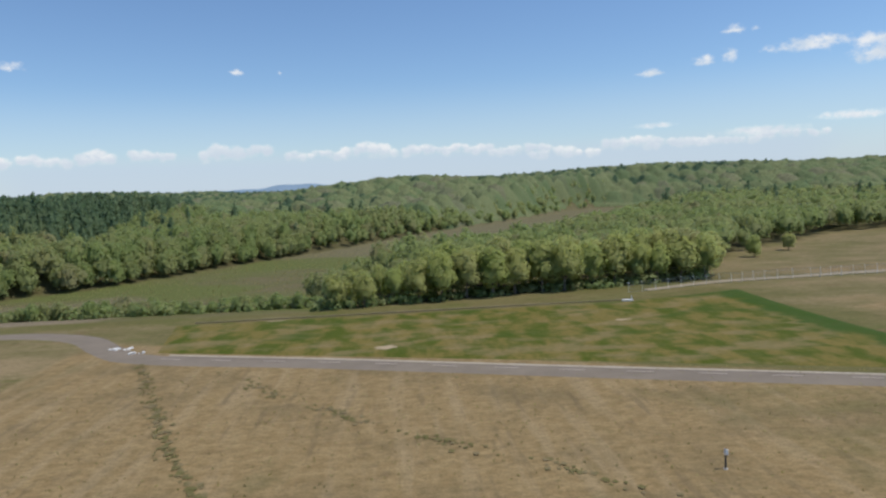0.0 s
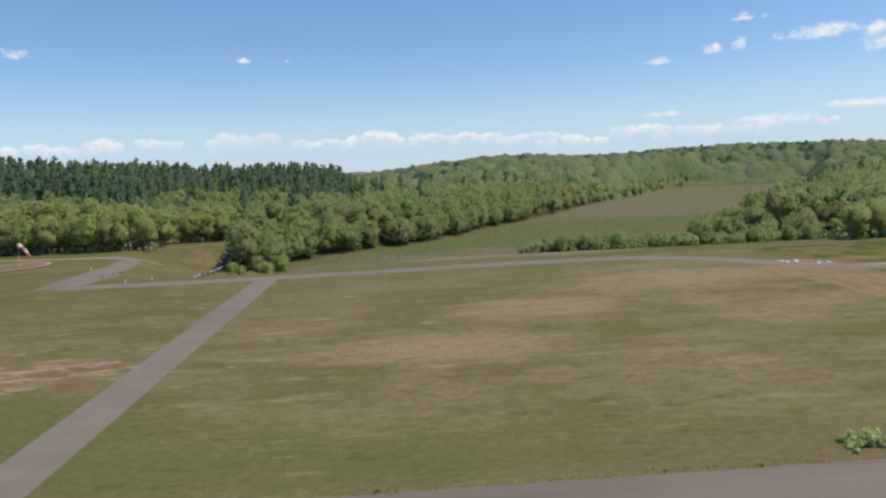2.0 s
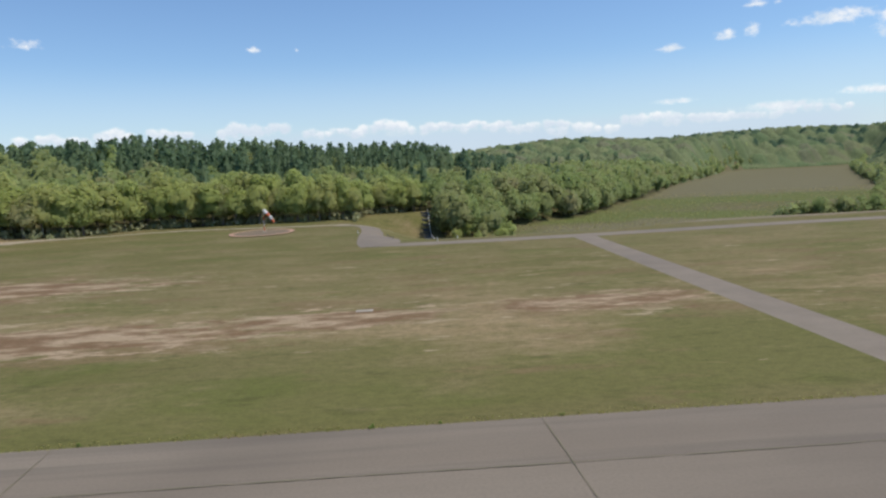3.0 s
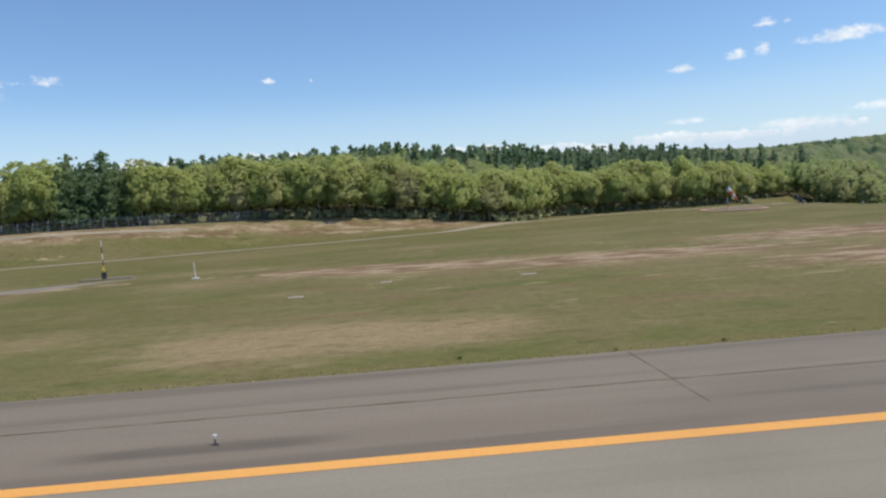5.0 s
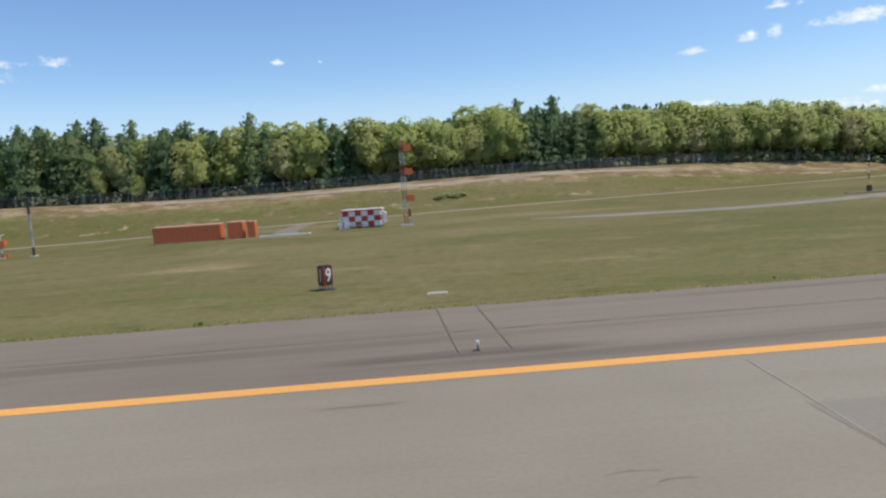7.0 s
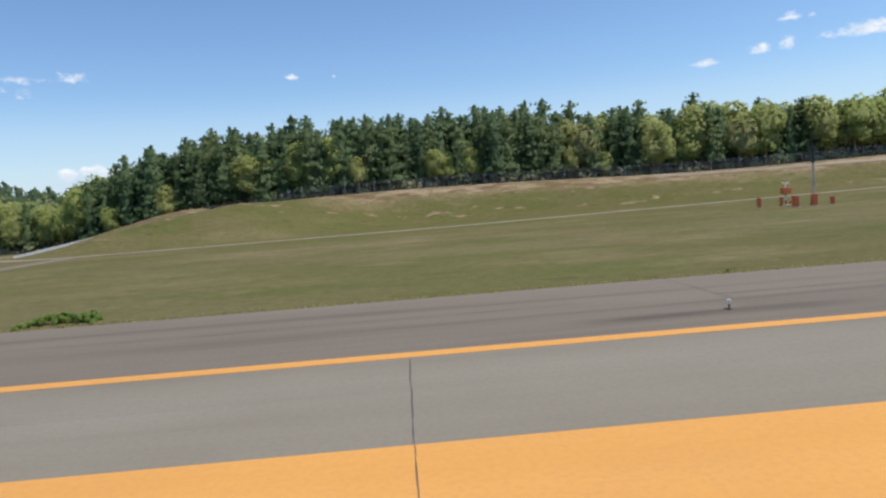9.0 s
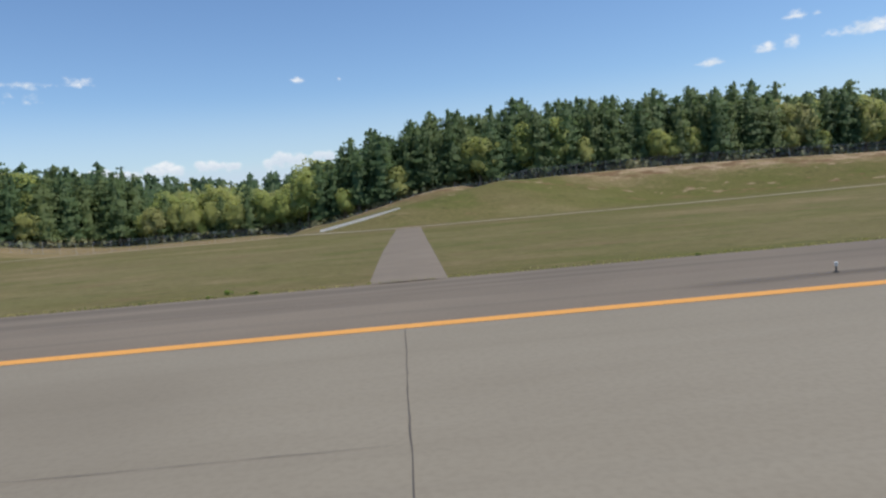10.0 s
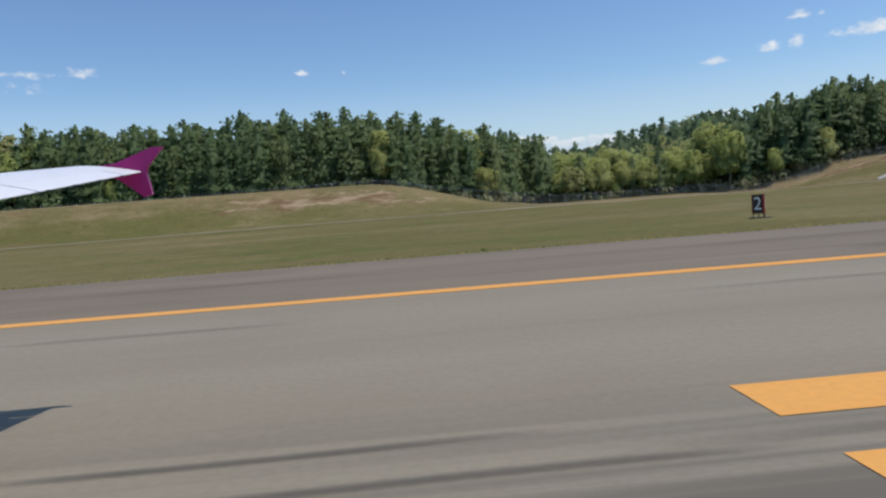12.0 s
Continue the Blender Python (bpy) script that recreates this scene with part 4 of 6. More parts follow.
for y in np.arange(123, 232, 4.2):
    thicket.append((float(marsh_west(y)) - rnd.uniform(0.5, 3), float(y), rnd.uniform(0.6, 0.8), 0.9))
    thicket.append((float(marsh_west(y)) - rnd.uniform(4, 8), float(y) + 2, rnd.uniform(0.8, 0.92), 0.0))
for y in np.arange(106, 200, 4.4):
    thicket.append((float(marsh_east(y)) + rnd.uniform(0.5, 3), float(y), rnd.uniform(0.5, 0.65), 0.9))
for k in range(62):
    a = -56 + 0.66 * k + rnd.uniform(-0.5, 0.5)
    thicket.append((a, 100.5 + rnd.uniform(-3.5, 3.5), (0.38 if -46 < a < -38 and k % 3 == 0 else 0.26) * rnd.uniform(0.75, 1.2), 1.3))


def forest(name, rows, label):
    """The woods behind their edge: uncountable trees in one mesh for each kind of leaf."""
    rng = np.random.default_rng(77)
    proto = {True: [pine_crown(rng, 10.2, 9, 140, 0.052, 0.19, 3) for _ in range(6)], False: [oak_crown(rng, 9.6, 18, 160, 0.056, w, 1.3, 3) for w in (0.28, 0.32, 0.36, 0.3, 0.34, 0.38)]}
    close = [oak_crown(rng, 9.6, 22, 210, 0.048, w, 1.2, 3) for w in (0.28, 0.33, 0.37, 0.31)]
    bushy = [oak_crown(rng, 10.0, 30, 700, 0.033, w, 1.2, 3) for w in (0.3, 0.34, 0.38)]
    got = {True: [], False: []}
    pyr = random.Random(3)
    for x0, x1, y0, y1, step, grow in rows:
        for a in np.arange(x0, x1, step):
            for b in np.arange(y0, y1, step):
                px, py = a + pyr.uniform(-0.45, 0.45) * step, b + pyr.uniform(-0.45, 0.45) * step
                side = 9.0 if px < -296 else 6.5 if px < -110 or (px > -14 and py < 112) else 0.0
                if not (wooded(px, py) and py > wood_edge(px) + side):
                    continue
                if px > 0.78 * py + 25 or px < -0.62 * py - 520:
                    continue
                if py > 205 and px < -122 - 0.6 * py:
                    continue
                p = pyr.random() < pine_share(px, py)
                v, nm, f = pyr.choice(close if not p and py < 230 and px > -170 else proto[p])
                k = grow * pyr.choice((0.76, 0.88, 0.96, 1.02, 1.1)) * pyr.uniform(0.94, 1.05)
                if px > -160 and not p:
                    k *= 0.9
                if px > marsh_east(py):
                    k *= 0.56 + 0.44 * float(ss((px - marsh_east(py)) / np.interp(py, (110, 145, 175), (14, 18, 34))))
                t = pyr.uniform(0, 6.283)
                turn = np.array([[math.cos(t), math.sin(t), 0], [-math.sin(t), math.cos(t), 0], [0, 0, 1]])
                tall = k / max(1.0, grow / 1.05)
                slim = k * (0.84 if px > -150 else 1.0)
                tall = tall * (0.86 if px > -150 and not p else 1.0)
                w = (v @ turn) * np.array([slim, slim, tall]) + np.array([px, py, float(height(px, py))])
                tone = 0.5 + 0.5 * math.sin(px * 0.05 + py * 0.07) * pyr.random()
                got[p].append((w, nm @ turn, f, np.full(len(w), 0.65 * tone + 0.35 * pyr.random())))
    for b in np.arange(236, 536, 2.0):
        for px in (float(marsh_west(b)) - pyr.uniform(-1, 14), float(marsh_east(b)) + pyr.uniform(-1, 14)):
            v, nm, f = pyr.choice(proto[False])
            w = v * pyr.uniform(0.45, 0.8) + np.array([px, b, float(height(px, b)) - 0.8])
            got[False].append((w, nm, f, np.full(len(w), pyr.random())))
    for px, py, k, sink in thicket:
        v, nm, f = pyr.choice(bushy)
        t = pyr.uniform(0, 6.283)
        turn = np.array([[math.cos(t), math.sin(t), 0], [-math.sin(t), math.cos(t), 0], [0, 0, 1]])
        w = (v @ turn) * k + np.array([px, py, float(height(px, py)) - sink * k])
        got[False].append((w, nm @ turn, f, np.full(len(w), pyr.random())))
    for p in (True, False):
        if got[p]:
            start = np.cumsum([0] + [len(g[0]) for g in got[p]])
            faces = np.concatenate([g[2] + s for g, s in zip(got[p], start)])
            ob = crown_object(name + ("_pines" if p else "_oaks"), np.concatenate([g[0] for g in got[p]]), np.concatenate([g[1] for g in got[p]]), faces, FAR_PINE if p else FAR_OAK)
            floats(ob, "tone", np.concatenate([g[3] for g in got[p]]))
            tagged(ob, label + (" of dark pines" if p else " of spring-green oaks"), "forest", kind="stuff")


forest("far_wood", [(-545, -260, 116, 136, 4.0, 1.0), (-440, -385, 136, 200, 4.6, 1.0), (-545, -440, 136, 190, 6.5, 1.2), (-385, -260, 136, 205, 6.0, 1.15), (-260, -150, 95, 250, 4.8, 1.0), (-150, 240, 95, 250, 4.0, 0.95), (-280, 300, 250, 345, 4.9, 1.0)], "far wooded hillside")



def build_canopy():
    """Far woods as one closed canopy: a dome for each crown, close together."""
    rng = np.random.default_rng(21)
    a = np.radians(np.linspace(48, 128, 640))
    r = 330 * (850 / 330) ** np.linspace(0, 1, 330)
    A, R = np.meshgrid(a, r, indexing="ij")
    x, y = -60 + R * np.cos(A), R * np.sin(A)
    x, y = x + rng.normal(size=x.shape) * 0.2, y + rng.normal(size=x.shape) * 0.25
    top, tone, pine = np.zeros_like(x), np.zeros_like(x), np.zeros_like(x)
    for cell, needles in ((9.5, False), (5.4, True)):
        i, j = np.floor(x / cell).astype(int), np.floor(y / cell).astype(int)
        jit = rng.random((6, 512, 512))
        for di in (-1, 0, 1):
            for dj in (-1, 0, 1):
                p, q = (i + di) % 512, (j + dj) % 512
                cx, cy = (i + di + jit[0, p, q]) * cell, (j + dj + jit[1, p, q]) * cell
                share = 0.9 * ss((cy - 505 - 0.1 * cx) / 50) + 0.7 * ss((-120 - cx) / 60) + 0.05 + 0.2 * np.sin(cx * 0.03) * np.sin(cy * 0.027)
                tall = (6.2 + 3.4 * jit[4, p, q]) * np.where(needles & (share < jit[2, p, q]), 0, 1)
                d2 = ((x - cx) ** 2 + (y - cy) ** 2) / (cell * (0.62 + 0.3 * jit[3, p, q])) ** 2
                dome = tall * (1.12 - 0.6 * np.sqrt(d2)) if needles else tall * (1 - 0.5 * d2)
                more = dome > top
                top, tone, pine = np.where(more, dome, top), np.where(more, jit[5, p, q], tone), np.where(more, float(needles), pine)
    top = top + 0.5 * np.sin(x * 1.3 + 2 * np.sin(y * 0.7)) * np.sin(y * 1.1 + 2 * np.sin(x * 0.6)) * (1 - pine)
    stand = wooded(x, y) * (y > 318) * (x > -0.62 * y - 130)
    shore = np.maximum(np.maximum(marsh_west(y) - x, x - marsh_east(y)), y - 508)
    top = np.maximum(top, 3.0) * (1 + 0.04 * rng.normal(size=x.shape)) * (0.25 + 0.75 * ss(shore / 16))
    stand[:, 0] = 0
    z = height(x, y) + np.where(stand > 0, top, -0.6)
    f = grid_faces(640, 330)
    f = f[stand.ravel()[f].sum(1) > 0]
    ob = sheet("far_canopy", np.stack([x, y, z], -1).reshape(-1, 3), f[:, ::-1], CANOPY)
    floats(ob, "tone", tone)
    floats(ob, "pine", pine)
    tagged(ob, "distant closed canopy of spring oaks and dark pines", "forest", kind="stuff")


build_canopy()

# ---- distance and clouds ----
RIM = (-225.0, 0.0)


def build_mountains():
    n = Nodes("haze_tinted_hills", 1.0, 0.0)
    # Haze of the distance is put into the base colour as blue-grey.
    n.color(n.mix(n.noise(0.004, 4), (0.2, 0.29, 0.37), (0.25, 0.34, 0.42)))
    a = np.radians(np.linspace(45, 140, 260))
    d = np.linspace(0, 1, 7)
    A, D = np.meshgrid(a, d, indexing="ij")
    top = 32 + 12 * np.sin(A * 9) + 7 * np.sin(A * 23 + 1) + 5 * np.sin(A * 61) + 3 * np.sin(A * 131) + 26 * np.exp(-(((np.degrees(A) - 74.0) / 2.6) ** 2))
    R = 3700 + 500 * D
    top = top + 10 * ss((np.degrees(A) - 84) / 10)
    z = top * np.sin(D * np.pi / 2) + 6
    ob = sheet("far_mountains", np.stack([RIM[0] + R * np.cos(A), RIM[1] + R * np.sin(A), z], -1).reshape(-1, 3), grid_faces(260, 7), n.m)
    tagged(ob, "low mountains on the horizon, coloured blue for haze", "mountains", kind="structure")


build_mountains()

PUFFS = [(61.41, 10.58, 1.02, 0.33), (59.99, 10.59, 0.37, 0.23), (56.51, 9.03, 2.88, 0.56), (59.11, 8.98, 0.93, 0.23), (52.68, 8.78, 1.63, 0.56), (52.66, 7.77, 1.77, 0.60), (63.54, 8.62, 0.98, 0.42), (61.72, 8.82, 0.74, 0.47), (67.28, 8.09, 1.21, 0.37), (99.68, 9.72, 0.65, 0.28), (96.44, 9.52, 0.28, 0.19), (53.92, 3.99, 2.56, 0.37), (59.55, 3.31, 3.49, 0.42), (67.01, 4.20, 1.77, 0.28), (115.30, 9.81, 1.30, 0.56), (119.82, 8.65, 0.70, 0.37), (118.22, 8.57, 1.02, 0.47), (118.78, 9.59, 2.79, 0.42)]
BANK = [(100.30, 3.57, 2.56, 0.74), (110.24, 3.39, 1.02, 0.60), (106.34, 3.42, 1.40, 0.56), (114.29, 3.18, 2.09, 0.51), (93.93, 3.15, 2.33, 0.47), (89.83, 3.41, 2.09, 0.70), (84.78, 3.25, 1.95, 0.51), (81.56, 3.16, 1.77, 0.51), (77.47, 2.96, 2.42, 0.47), (73.90, 2.52, 2.79, 0.51), (68.69, 3.02, 1.95, 0.60), (65.38, 2.83, 2.33, 0.51), (61.82, 2.81, 2.09, 0.42), (57.72, 3.01, 2.33, 0.42)]


def build_clouds():
    n = Nodes("clouds")
    t = n.t
    nz = n.noise(0.017, 7, (1, 1, 1.4), 0.62)
    m = n.math("ADD", n.attr("cover"), n.math("MULTIPLY", n.math("SUBTRACT", nz, 0.5), 1.5))
    alpha = n.math("MULTIPLY", n.ramp(m, 0.35, 1.1), 0.95)
    tint = n.mix(n.ramp(n.noise(0.006, 4, (1, 1, 2)), 0.4, 0.65), (0.75, 0.83, 0.92), (0.95, 0.97, 1.0))
    # Blue-grey bases under white tops: the clouds' shading is painted into the glow.
    tint = n.mix(n.attr("crest"), (0.66, 0.75, 0.87), tint)
    both = n.math("MAXIMUM", alpha, n.attr("haze"))
    # Low pale blue glow paints the haze above the horizon.
    tint = n.mix(n.math("DIVIDE", alpha, n.math("ADD", both, 0.001)), (0.6, 0.72, 0.87), tint)
    em = t.nodes.new("ShaderNodeEmission")
    n.put(tint, em.inputs["Color"])
    em.inputs["Strength"].default_value = 0.92
    tr = t.nodes.new("ShaderNodeBsdfTransparent")
    mx = t.nodes.new("ShaderNodeMixShader")
    t.links.new(both, mx.inputs[0])
    t.links.new(tr.outputs[0], mx.inputs[1])
    t.links.new(em.outputs[0], mx.inputs[2])
    t.links.new(mx.outputs[0], t.nodes["Material Output"].inputs["Surface"])
    az = np.linspace(45, 140, 420)
    el = np.concatenate([np.linspace(-0.3, 5.4, 62), np.linspace(5.6, 19, 34)])
    A, E = np.meshgrid(az, el, indexing="ij")
    cover, crest = np.zeros_like(A), np.ones_like(A)
    for a, e, w, h in PUFFS:
        cover = np.maximum(cover, (0.72 if a > 110 else 0.97) - 0.55 * (((A - a) / w) ** 2 + ((E - e) / h) ** 2))
    rng = np.random.default_rng(8)
    for a, e, w, h in BANK:
        for u in np.linspace(-0.95, 0.95, 9):
            q = a + w * (u + rng.uniform(-0.1, 0.1))
            top = e + h * (0.35 * (1 - u * u) + rng.uniform(-0.35, 0.25))
            r = h * rng.uniform(0.45, 0.8)
            g = 1.2 - 0.6 * (((A - q) / (r * 1.35)) ** 2 + ((E - top) / (r * np.where(E > top, 0.85, 1.5))) ** 2)
            crest = np.where(g > cover, 0.25 + 0.75 * ss((E - top + 0.7 * r) / (1.1 * r)), crest)
            cover = np.maximum(cover, g)
    cover = np.clip(cover, 0, 1.1)
    veil = 0.5 * (1 - ss((E - 2.2) / 1.7)) * ss((A - 50) / 8) * ss((122 - A) / 8)
    haze = np.maximum(0.8 * (1 - ss((E + 0.5) / 9)) ** 1.3, 0.35 + veil) * ss((9 - E) / 5)
    R = 4500
    v = np.stack([RIM[0] + R * np.cos(np.radians(A)), RIM[1] + R * np.sin(np.radians(A)), R * np.tan(np.radians(E))], -1)
    ob = sheet("cloud_backdrop", v.reshape(-1, 3), grid_faces(len(az), len(el)), n.m)
    floats(ob, "cover", cover)
    floats(ob, "haze", haze)
    floats(ob, "crest", crest)
    ob.visible_shadow = False
    tagged(ob, "distant white cumulus clouds and horizon haze, glowing, shading painted in", "clouds", kind="structure")


build_clouds()

# ---- things on the airfield ----


def glyph(text, size, material, parent, m):
    """A painted character as flat mesh."""
    cu = bpy.data.curves.new("character", "FONT")
    cu.body, cu.size, cu.extrude, cu.align_x, cu.align_y = text, size, 0.004, "CENTER", "CENTER"
    tmp = new("character", cu)
    bpy.context.view_layer.update()
    me = bpy.data.meshes.new_from_object(tmp.evaluated_get(bpy.context.evaluated_depsgraph_get()))
    bpy.data.objects.remove(tmp)
    me.materials.clear()
    me.materials.append(material)
    ob = new("character", me)
    ob.parent = parent
    ob.matrix_basis = m
    return tagged(ob, "white painted numeral")


BOARD = paint("board_brown", (0.035, 0.018, 0.016), 0.5, 0.1)


def distance_board(x, y, left, right):
    ob = thing("distance_board", x, y, label="dark V-shaped runway distance board on short legs", category="sign", group="distance boards beside the runway")
    w, h, z = 0.56, 0.86, 0.2
    for side, text in ((-1, left), (1, right)):
        bm = bmesh.new()
        box(bm, -w / 2, w / 2, -0.02, 0.02, 0, h, 0.008)
        panel = part("panel", bm, BOARD, ob)
        panel.matrix_basis = pose(side * w * 0.27, 0.44 * w, z, 0, 0, side * 60)
        glyph(text, 0.82, WHITE, panel, pose(0, -0.026, h / 2, 90, 0, 0))
        for e in (-w / 2, w / 2):
            edge = part("edge_strip", box(bmesh.new(), e - 0.012, e + 0.012, -0.03, 0.03, -0.01, h + 0.01), RED, ob, "dull red edge strip")
            edge.matrix_basis = panel.matrix_basis
    bm = bmesh.new()
    box(bm, -0.28, 0.28, 0.49, 0.52, z, z + h, 0.006)
    part("back_panel", bm, BOARD, ob)
    for a, b in ((-0.26, 0.46), (0.26, 0.46), (0, 0.06), (-0.13, 0.25), (0.13, 0.25)):
        part("leg", tube(bmesh.new(), (a, b, 0), (a, b, z + 0.05), 0.02), DARK, ob)
    for a in (-0.25, 0.25):
        part("foot_plate", box(bmesh.new(), a - 0.18, a + 0.18, 0.1, 0.5, 0, 0.03), DARK, ob)


distance_board(-268.35, 30.1, "1", "9")
distance_board(-436.7, 30.3, "2", "8")

GLASS = Nodes("lamp_glass", 0.08, 0.5)
GLASS.color((0.9, 0.9, 0.88))
GLASS.b.inputs["Transmission Weight"].default_value = 0.85


def edge_light(x, y, first=None):
    if first:
        return copy_thing(first, pose(x, y, 0.0, 0, 0, 17 * x))
    ob = thing("edge_light", x, y, 0.0, label="small white elevated runway edge light", category="runway light", group="lights along the runway edge")
    part("base_plate", tube(bmesh.new(), (0, 0, 0), (0, 0, 0.03), 0.07, 0.06, 12), DARK, ob)
    part("stem", tube(bmesh.new(), (0, 0, 0.02), (0, 0, 0.17), 0.02, n=10), DARK, ob)
    bm = tube(bmesh.new(), (0, 0, 0.16), (0, 0, 0.24), 0.03, 0.05, 12)
    tube(bm, (0, 0, 0.24), (0, 0, 0.26), 0.055, 0.055, 12)
    part("lamp_housing", bm, WHITE, ob)
    part("lens", ball(bmesh.new(), (0, 0, 0.265), 0.032, 0.9), GLASS.m, ob, "clear glass lens dome", True)
    part("cable", tube(bmesh.new(), (0.03, 0, 0.01), (0.16, 0.03, 0.012), 0.01), DARK, ob)
    return ob


proto_light = None
for k in range(-1, 12):
    got = edge_light(-193.4 - 34.8 * k, 17.8, proto_light)
    proto_light = proto_light or got
for x, y in ((-90.6, 23.2), (-90.1, 21.6)):
    edge_light(x, y, proto_light)


def lattice(name, ob, w, z0, z1, mat, bays):
    """One colour band of a square lattice mast."""
    bm = bmesh.new()
    c = [(-w, -w), (w, -w), (w, w), (-w, w)]
    for a, b in c:
        tube(bm, (a, b, z0), (a, b, z1), 0.026, n=6)
    for k in range(bays):
        p, q = z0 + (z1 - z0) * k / bays, z0 + (z1 - z0) * (k + 1) / bays
        for i in range(4):
            (a, b), (d, e) = c[i], c[(i + 1) % 4]
            s, t = (p, q) if (k + i) % 2 else (q, p)
            tube(bm, (a, b, s), (d, e, t), 0.013, n=5)
            tube(bm, (a, b, q), (d, e, q), 0.013, n=5)
    return part(name, bm, mat, ob)


def glide_mast():
    ob = thing("glide_path_mast", -264.6, 69.3, label="red and white lattice mast with three antenna boxes", category="antenna mast")
    part("base_block", box(bmesh.new(), -0.6, 0.6, -0.5, 0.5, -0.1, 0.12, 0.03), CEMENT, ob)
    zs = np.linspace(0.1, 8.3, 8)
    for k in range(7):
        lattice("mast_band", ob, 0.2, zs[k], zs[k + 1], (RED, WHITE)[k % 2] if k != 2 else DARK, 3)
    for z in (2.7, 5.3, 7.6):
        bm = box(bmesh.new(), 0.15, 0.95, -0.35, 0.25, z - 0.32, z + 0.32, 0.05)
        ant = part("antenna_box", bm, ORANGE, ob, "orange antenna box")
        bm = tube(bmesh.new(), (0.2, 0, z - 0.2), (-0.15, 0, z - 0.2), 0.03)
        tube(bm, (0.2, 0, z + 0.2), (-0.15, 0, z + 0.2), 0.03)
        part("bracket", bm, STEEL, ant)
    part("ladder", ladder(8.0), STEEL, ob).matrix_basis = pose(-0.26, 0, 0.1)
    bm = tube(bmesh.new(), (0, 0, 8.3), (0, 0, 8.9), 0.02)
    part("lightning_rod", bm, STEEL, ob)
    part("warning_lamp", ball(bmesh.new(), (0.1, 0, 8.45), 0.09), WHITE, ob)
    part("cabinet", box(bmesh.new(), 0.3, 0.55, -0.25, 0.05, 0.12, 0.7, 0.02), STEEL, ob)
    part("cabinet", box(bmesh.new(), 0.25, 0.5, -0.25, 0.05, 0.9, 1.6, 0.02), RED, ob)


def ladder(h):
    bm = bmesh.new()
    for a in (-0.1, 0.1):
        tube(bm, (0, a, 0), (0, a, h), 0.012, n=5)
    for k in range(int(h / 0.3)):
        tube(bm, (0, -0.1, 0.15 + 0.3 * k), (0, 0.1, 0.15 + 0.3 * k), 0.01, n=5)
    return bm


glide_mast()


def checkered_shed():
    ob = thing("equipment_shed", -269.0, 71.8, turn=-8, label="red and white checkered equipment shed", category="shed")
    L, D, H = 3.9, 1.9, 1.75
    # Base coloured dark to stand in for the shaded gap under the shed.
    part("shade_plinth", box(bmesh.new(), -L / 2 + 0.1, L / 2 - 0.1, -D / 2 + 0.1, D / 2 - 0.1, -0.15, 0.12, 0.02), DARK, ob)
    part("wall", box(bmesh.new(), -L / 2, L / 2, -D / 2, D / 2, 0.12, H), WHITE, ob)
    nx, nz = 6, 3
    for i in range(nx):
        for k in range(nz):
            w, h = L / nx, (H - 0.12) / nz
            bm = box(bmesh.new(), -L / 2 + i * w + 0.005, -L / 2 + (i + 1) * w - 0.005, -D / 2 - 0.02, -D / 2 - 0.003, 0.12 + k * h + 0.005, 0.12 + (k + 1) * h - 0.005)
            part("panel", bm, (RED, WHITE)[(i + k) % 2], ob)
    for j in range(3):
        for k in range(nz):
            w, h = D / 3, (H - 0.12) / nz
            for s in (-1, 1):
                x0, x1 = sorted((s * (L / 2 + 0.003), s * (L / 2 + 0.02)))
                bm = box(bmesh.new(), x0, x1, -D / 2 + j * w + 0.005, -D / 2 + (j + 1) * w - 0.005, 0.12 + k * h + 0.005, 0.12 + (k + 1) * h - 0.005)
                part("panel", bm, (WHITE, RED)[(j + k) % 2], ob)
    part("roof", box(bmesh.new(), -L / 2 - 0.12, L / 2 + 0.12, -D / 2 - 0.12, D / 2 + 0.12, H, H + 0.12, 0.03), WHITE, ob, "white flat roof with red rim")
    part("roof_rim", box(bmesh.new(), -L / 2 - 0.13, L / 2 + 0.13, -D / 2 - 0.14, -D / 2 - 0.121, H - 0.02, H + 0.1), RED, ob)
    vent = part("air_unit", box(bmesh.new(), L / 2 + 0.02, L / 2 + 0.45, -0.5, 0.5, 0.35, 1.5, 0.12), WHITE, ob, "rounded white air unit")
    part("grille", box(bmesh.new(), L / 2 + 0.452, L / 2 + 0.46, -0.35, 0.35, 0.6, 1.25), STEEL, vent)
    part("air_unit", box(bmesh.new(), -L / 2 - 0.35, -L / 2 - 0.02, -0.6, 0.4, 0.5, 1.4, 0.1), WHITE, ob)
    part("roof_lamp", tube(bmesh.new(), (-0.6, 0, H + 0.1), (-0.6, 0, H + 0.6), 0.05), ORANGE, ob)


checkered_shed()


def small_cabinet(x, y, w, h, mat, label, name="equipment_cabinet", d=0.35, turn=0.0):
    ob = thing(name, x, y, turn=turn, label=label, category="cabinet")
    part("footing", box(bmesh.new(), -w / 2 - 0.05, w / 2 + 0.05, -d / 2 - 0.05, d / 2 + 0.05, -0.1, 0.06), CEMENT, ob)
    part("body", box(bmesh.new(), -w / 2, w / 2, -d / 2, d / 2, 0.06, h, 0.02), mat, ob)
    part("lid", box(bmesh.new(), -w / 2 - 0.03, w / 2 + 0.03, -d / 2 - 0.03, d / 2 + 0.03, h, h + 0.05, 0.015), mat, ob)
    part("door", box(bmesh.new(), -w / 2 + 0.05, w / 2 - 0.05, -d / 2 - 0.02, -d / 2 - 0.003, 0.15, h - 0.08), mat, ob)
    return ob


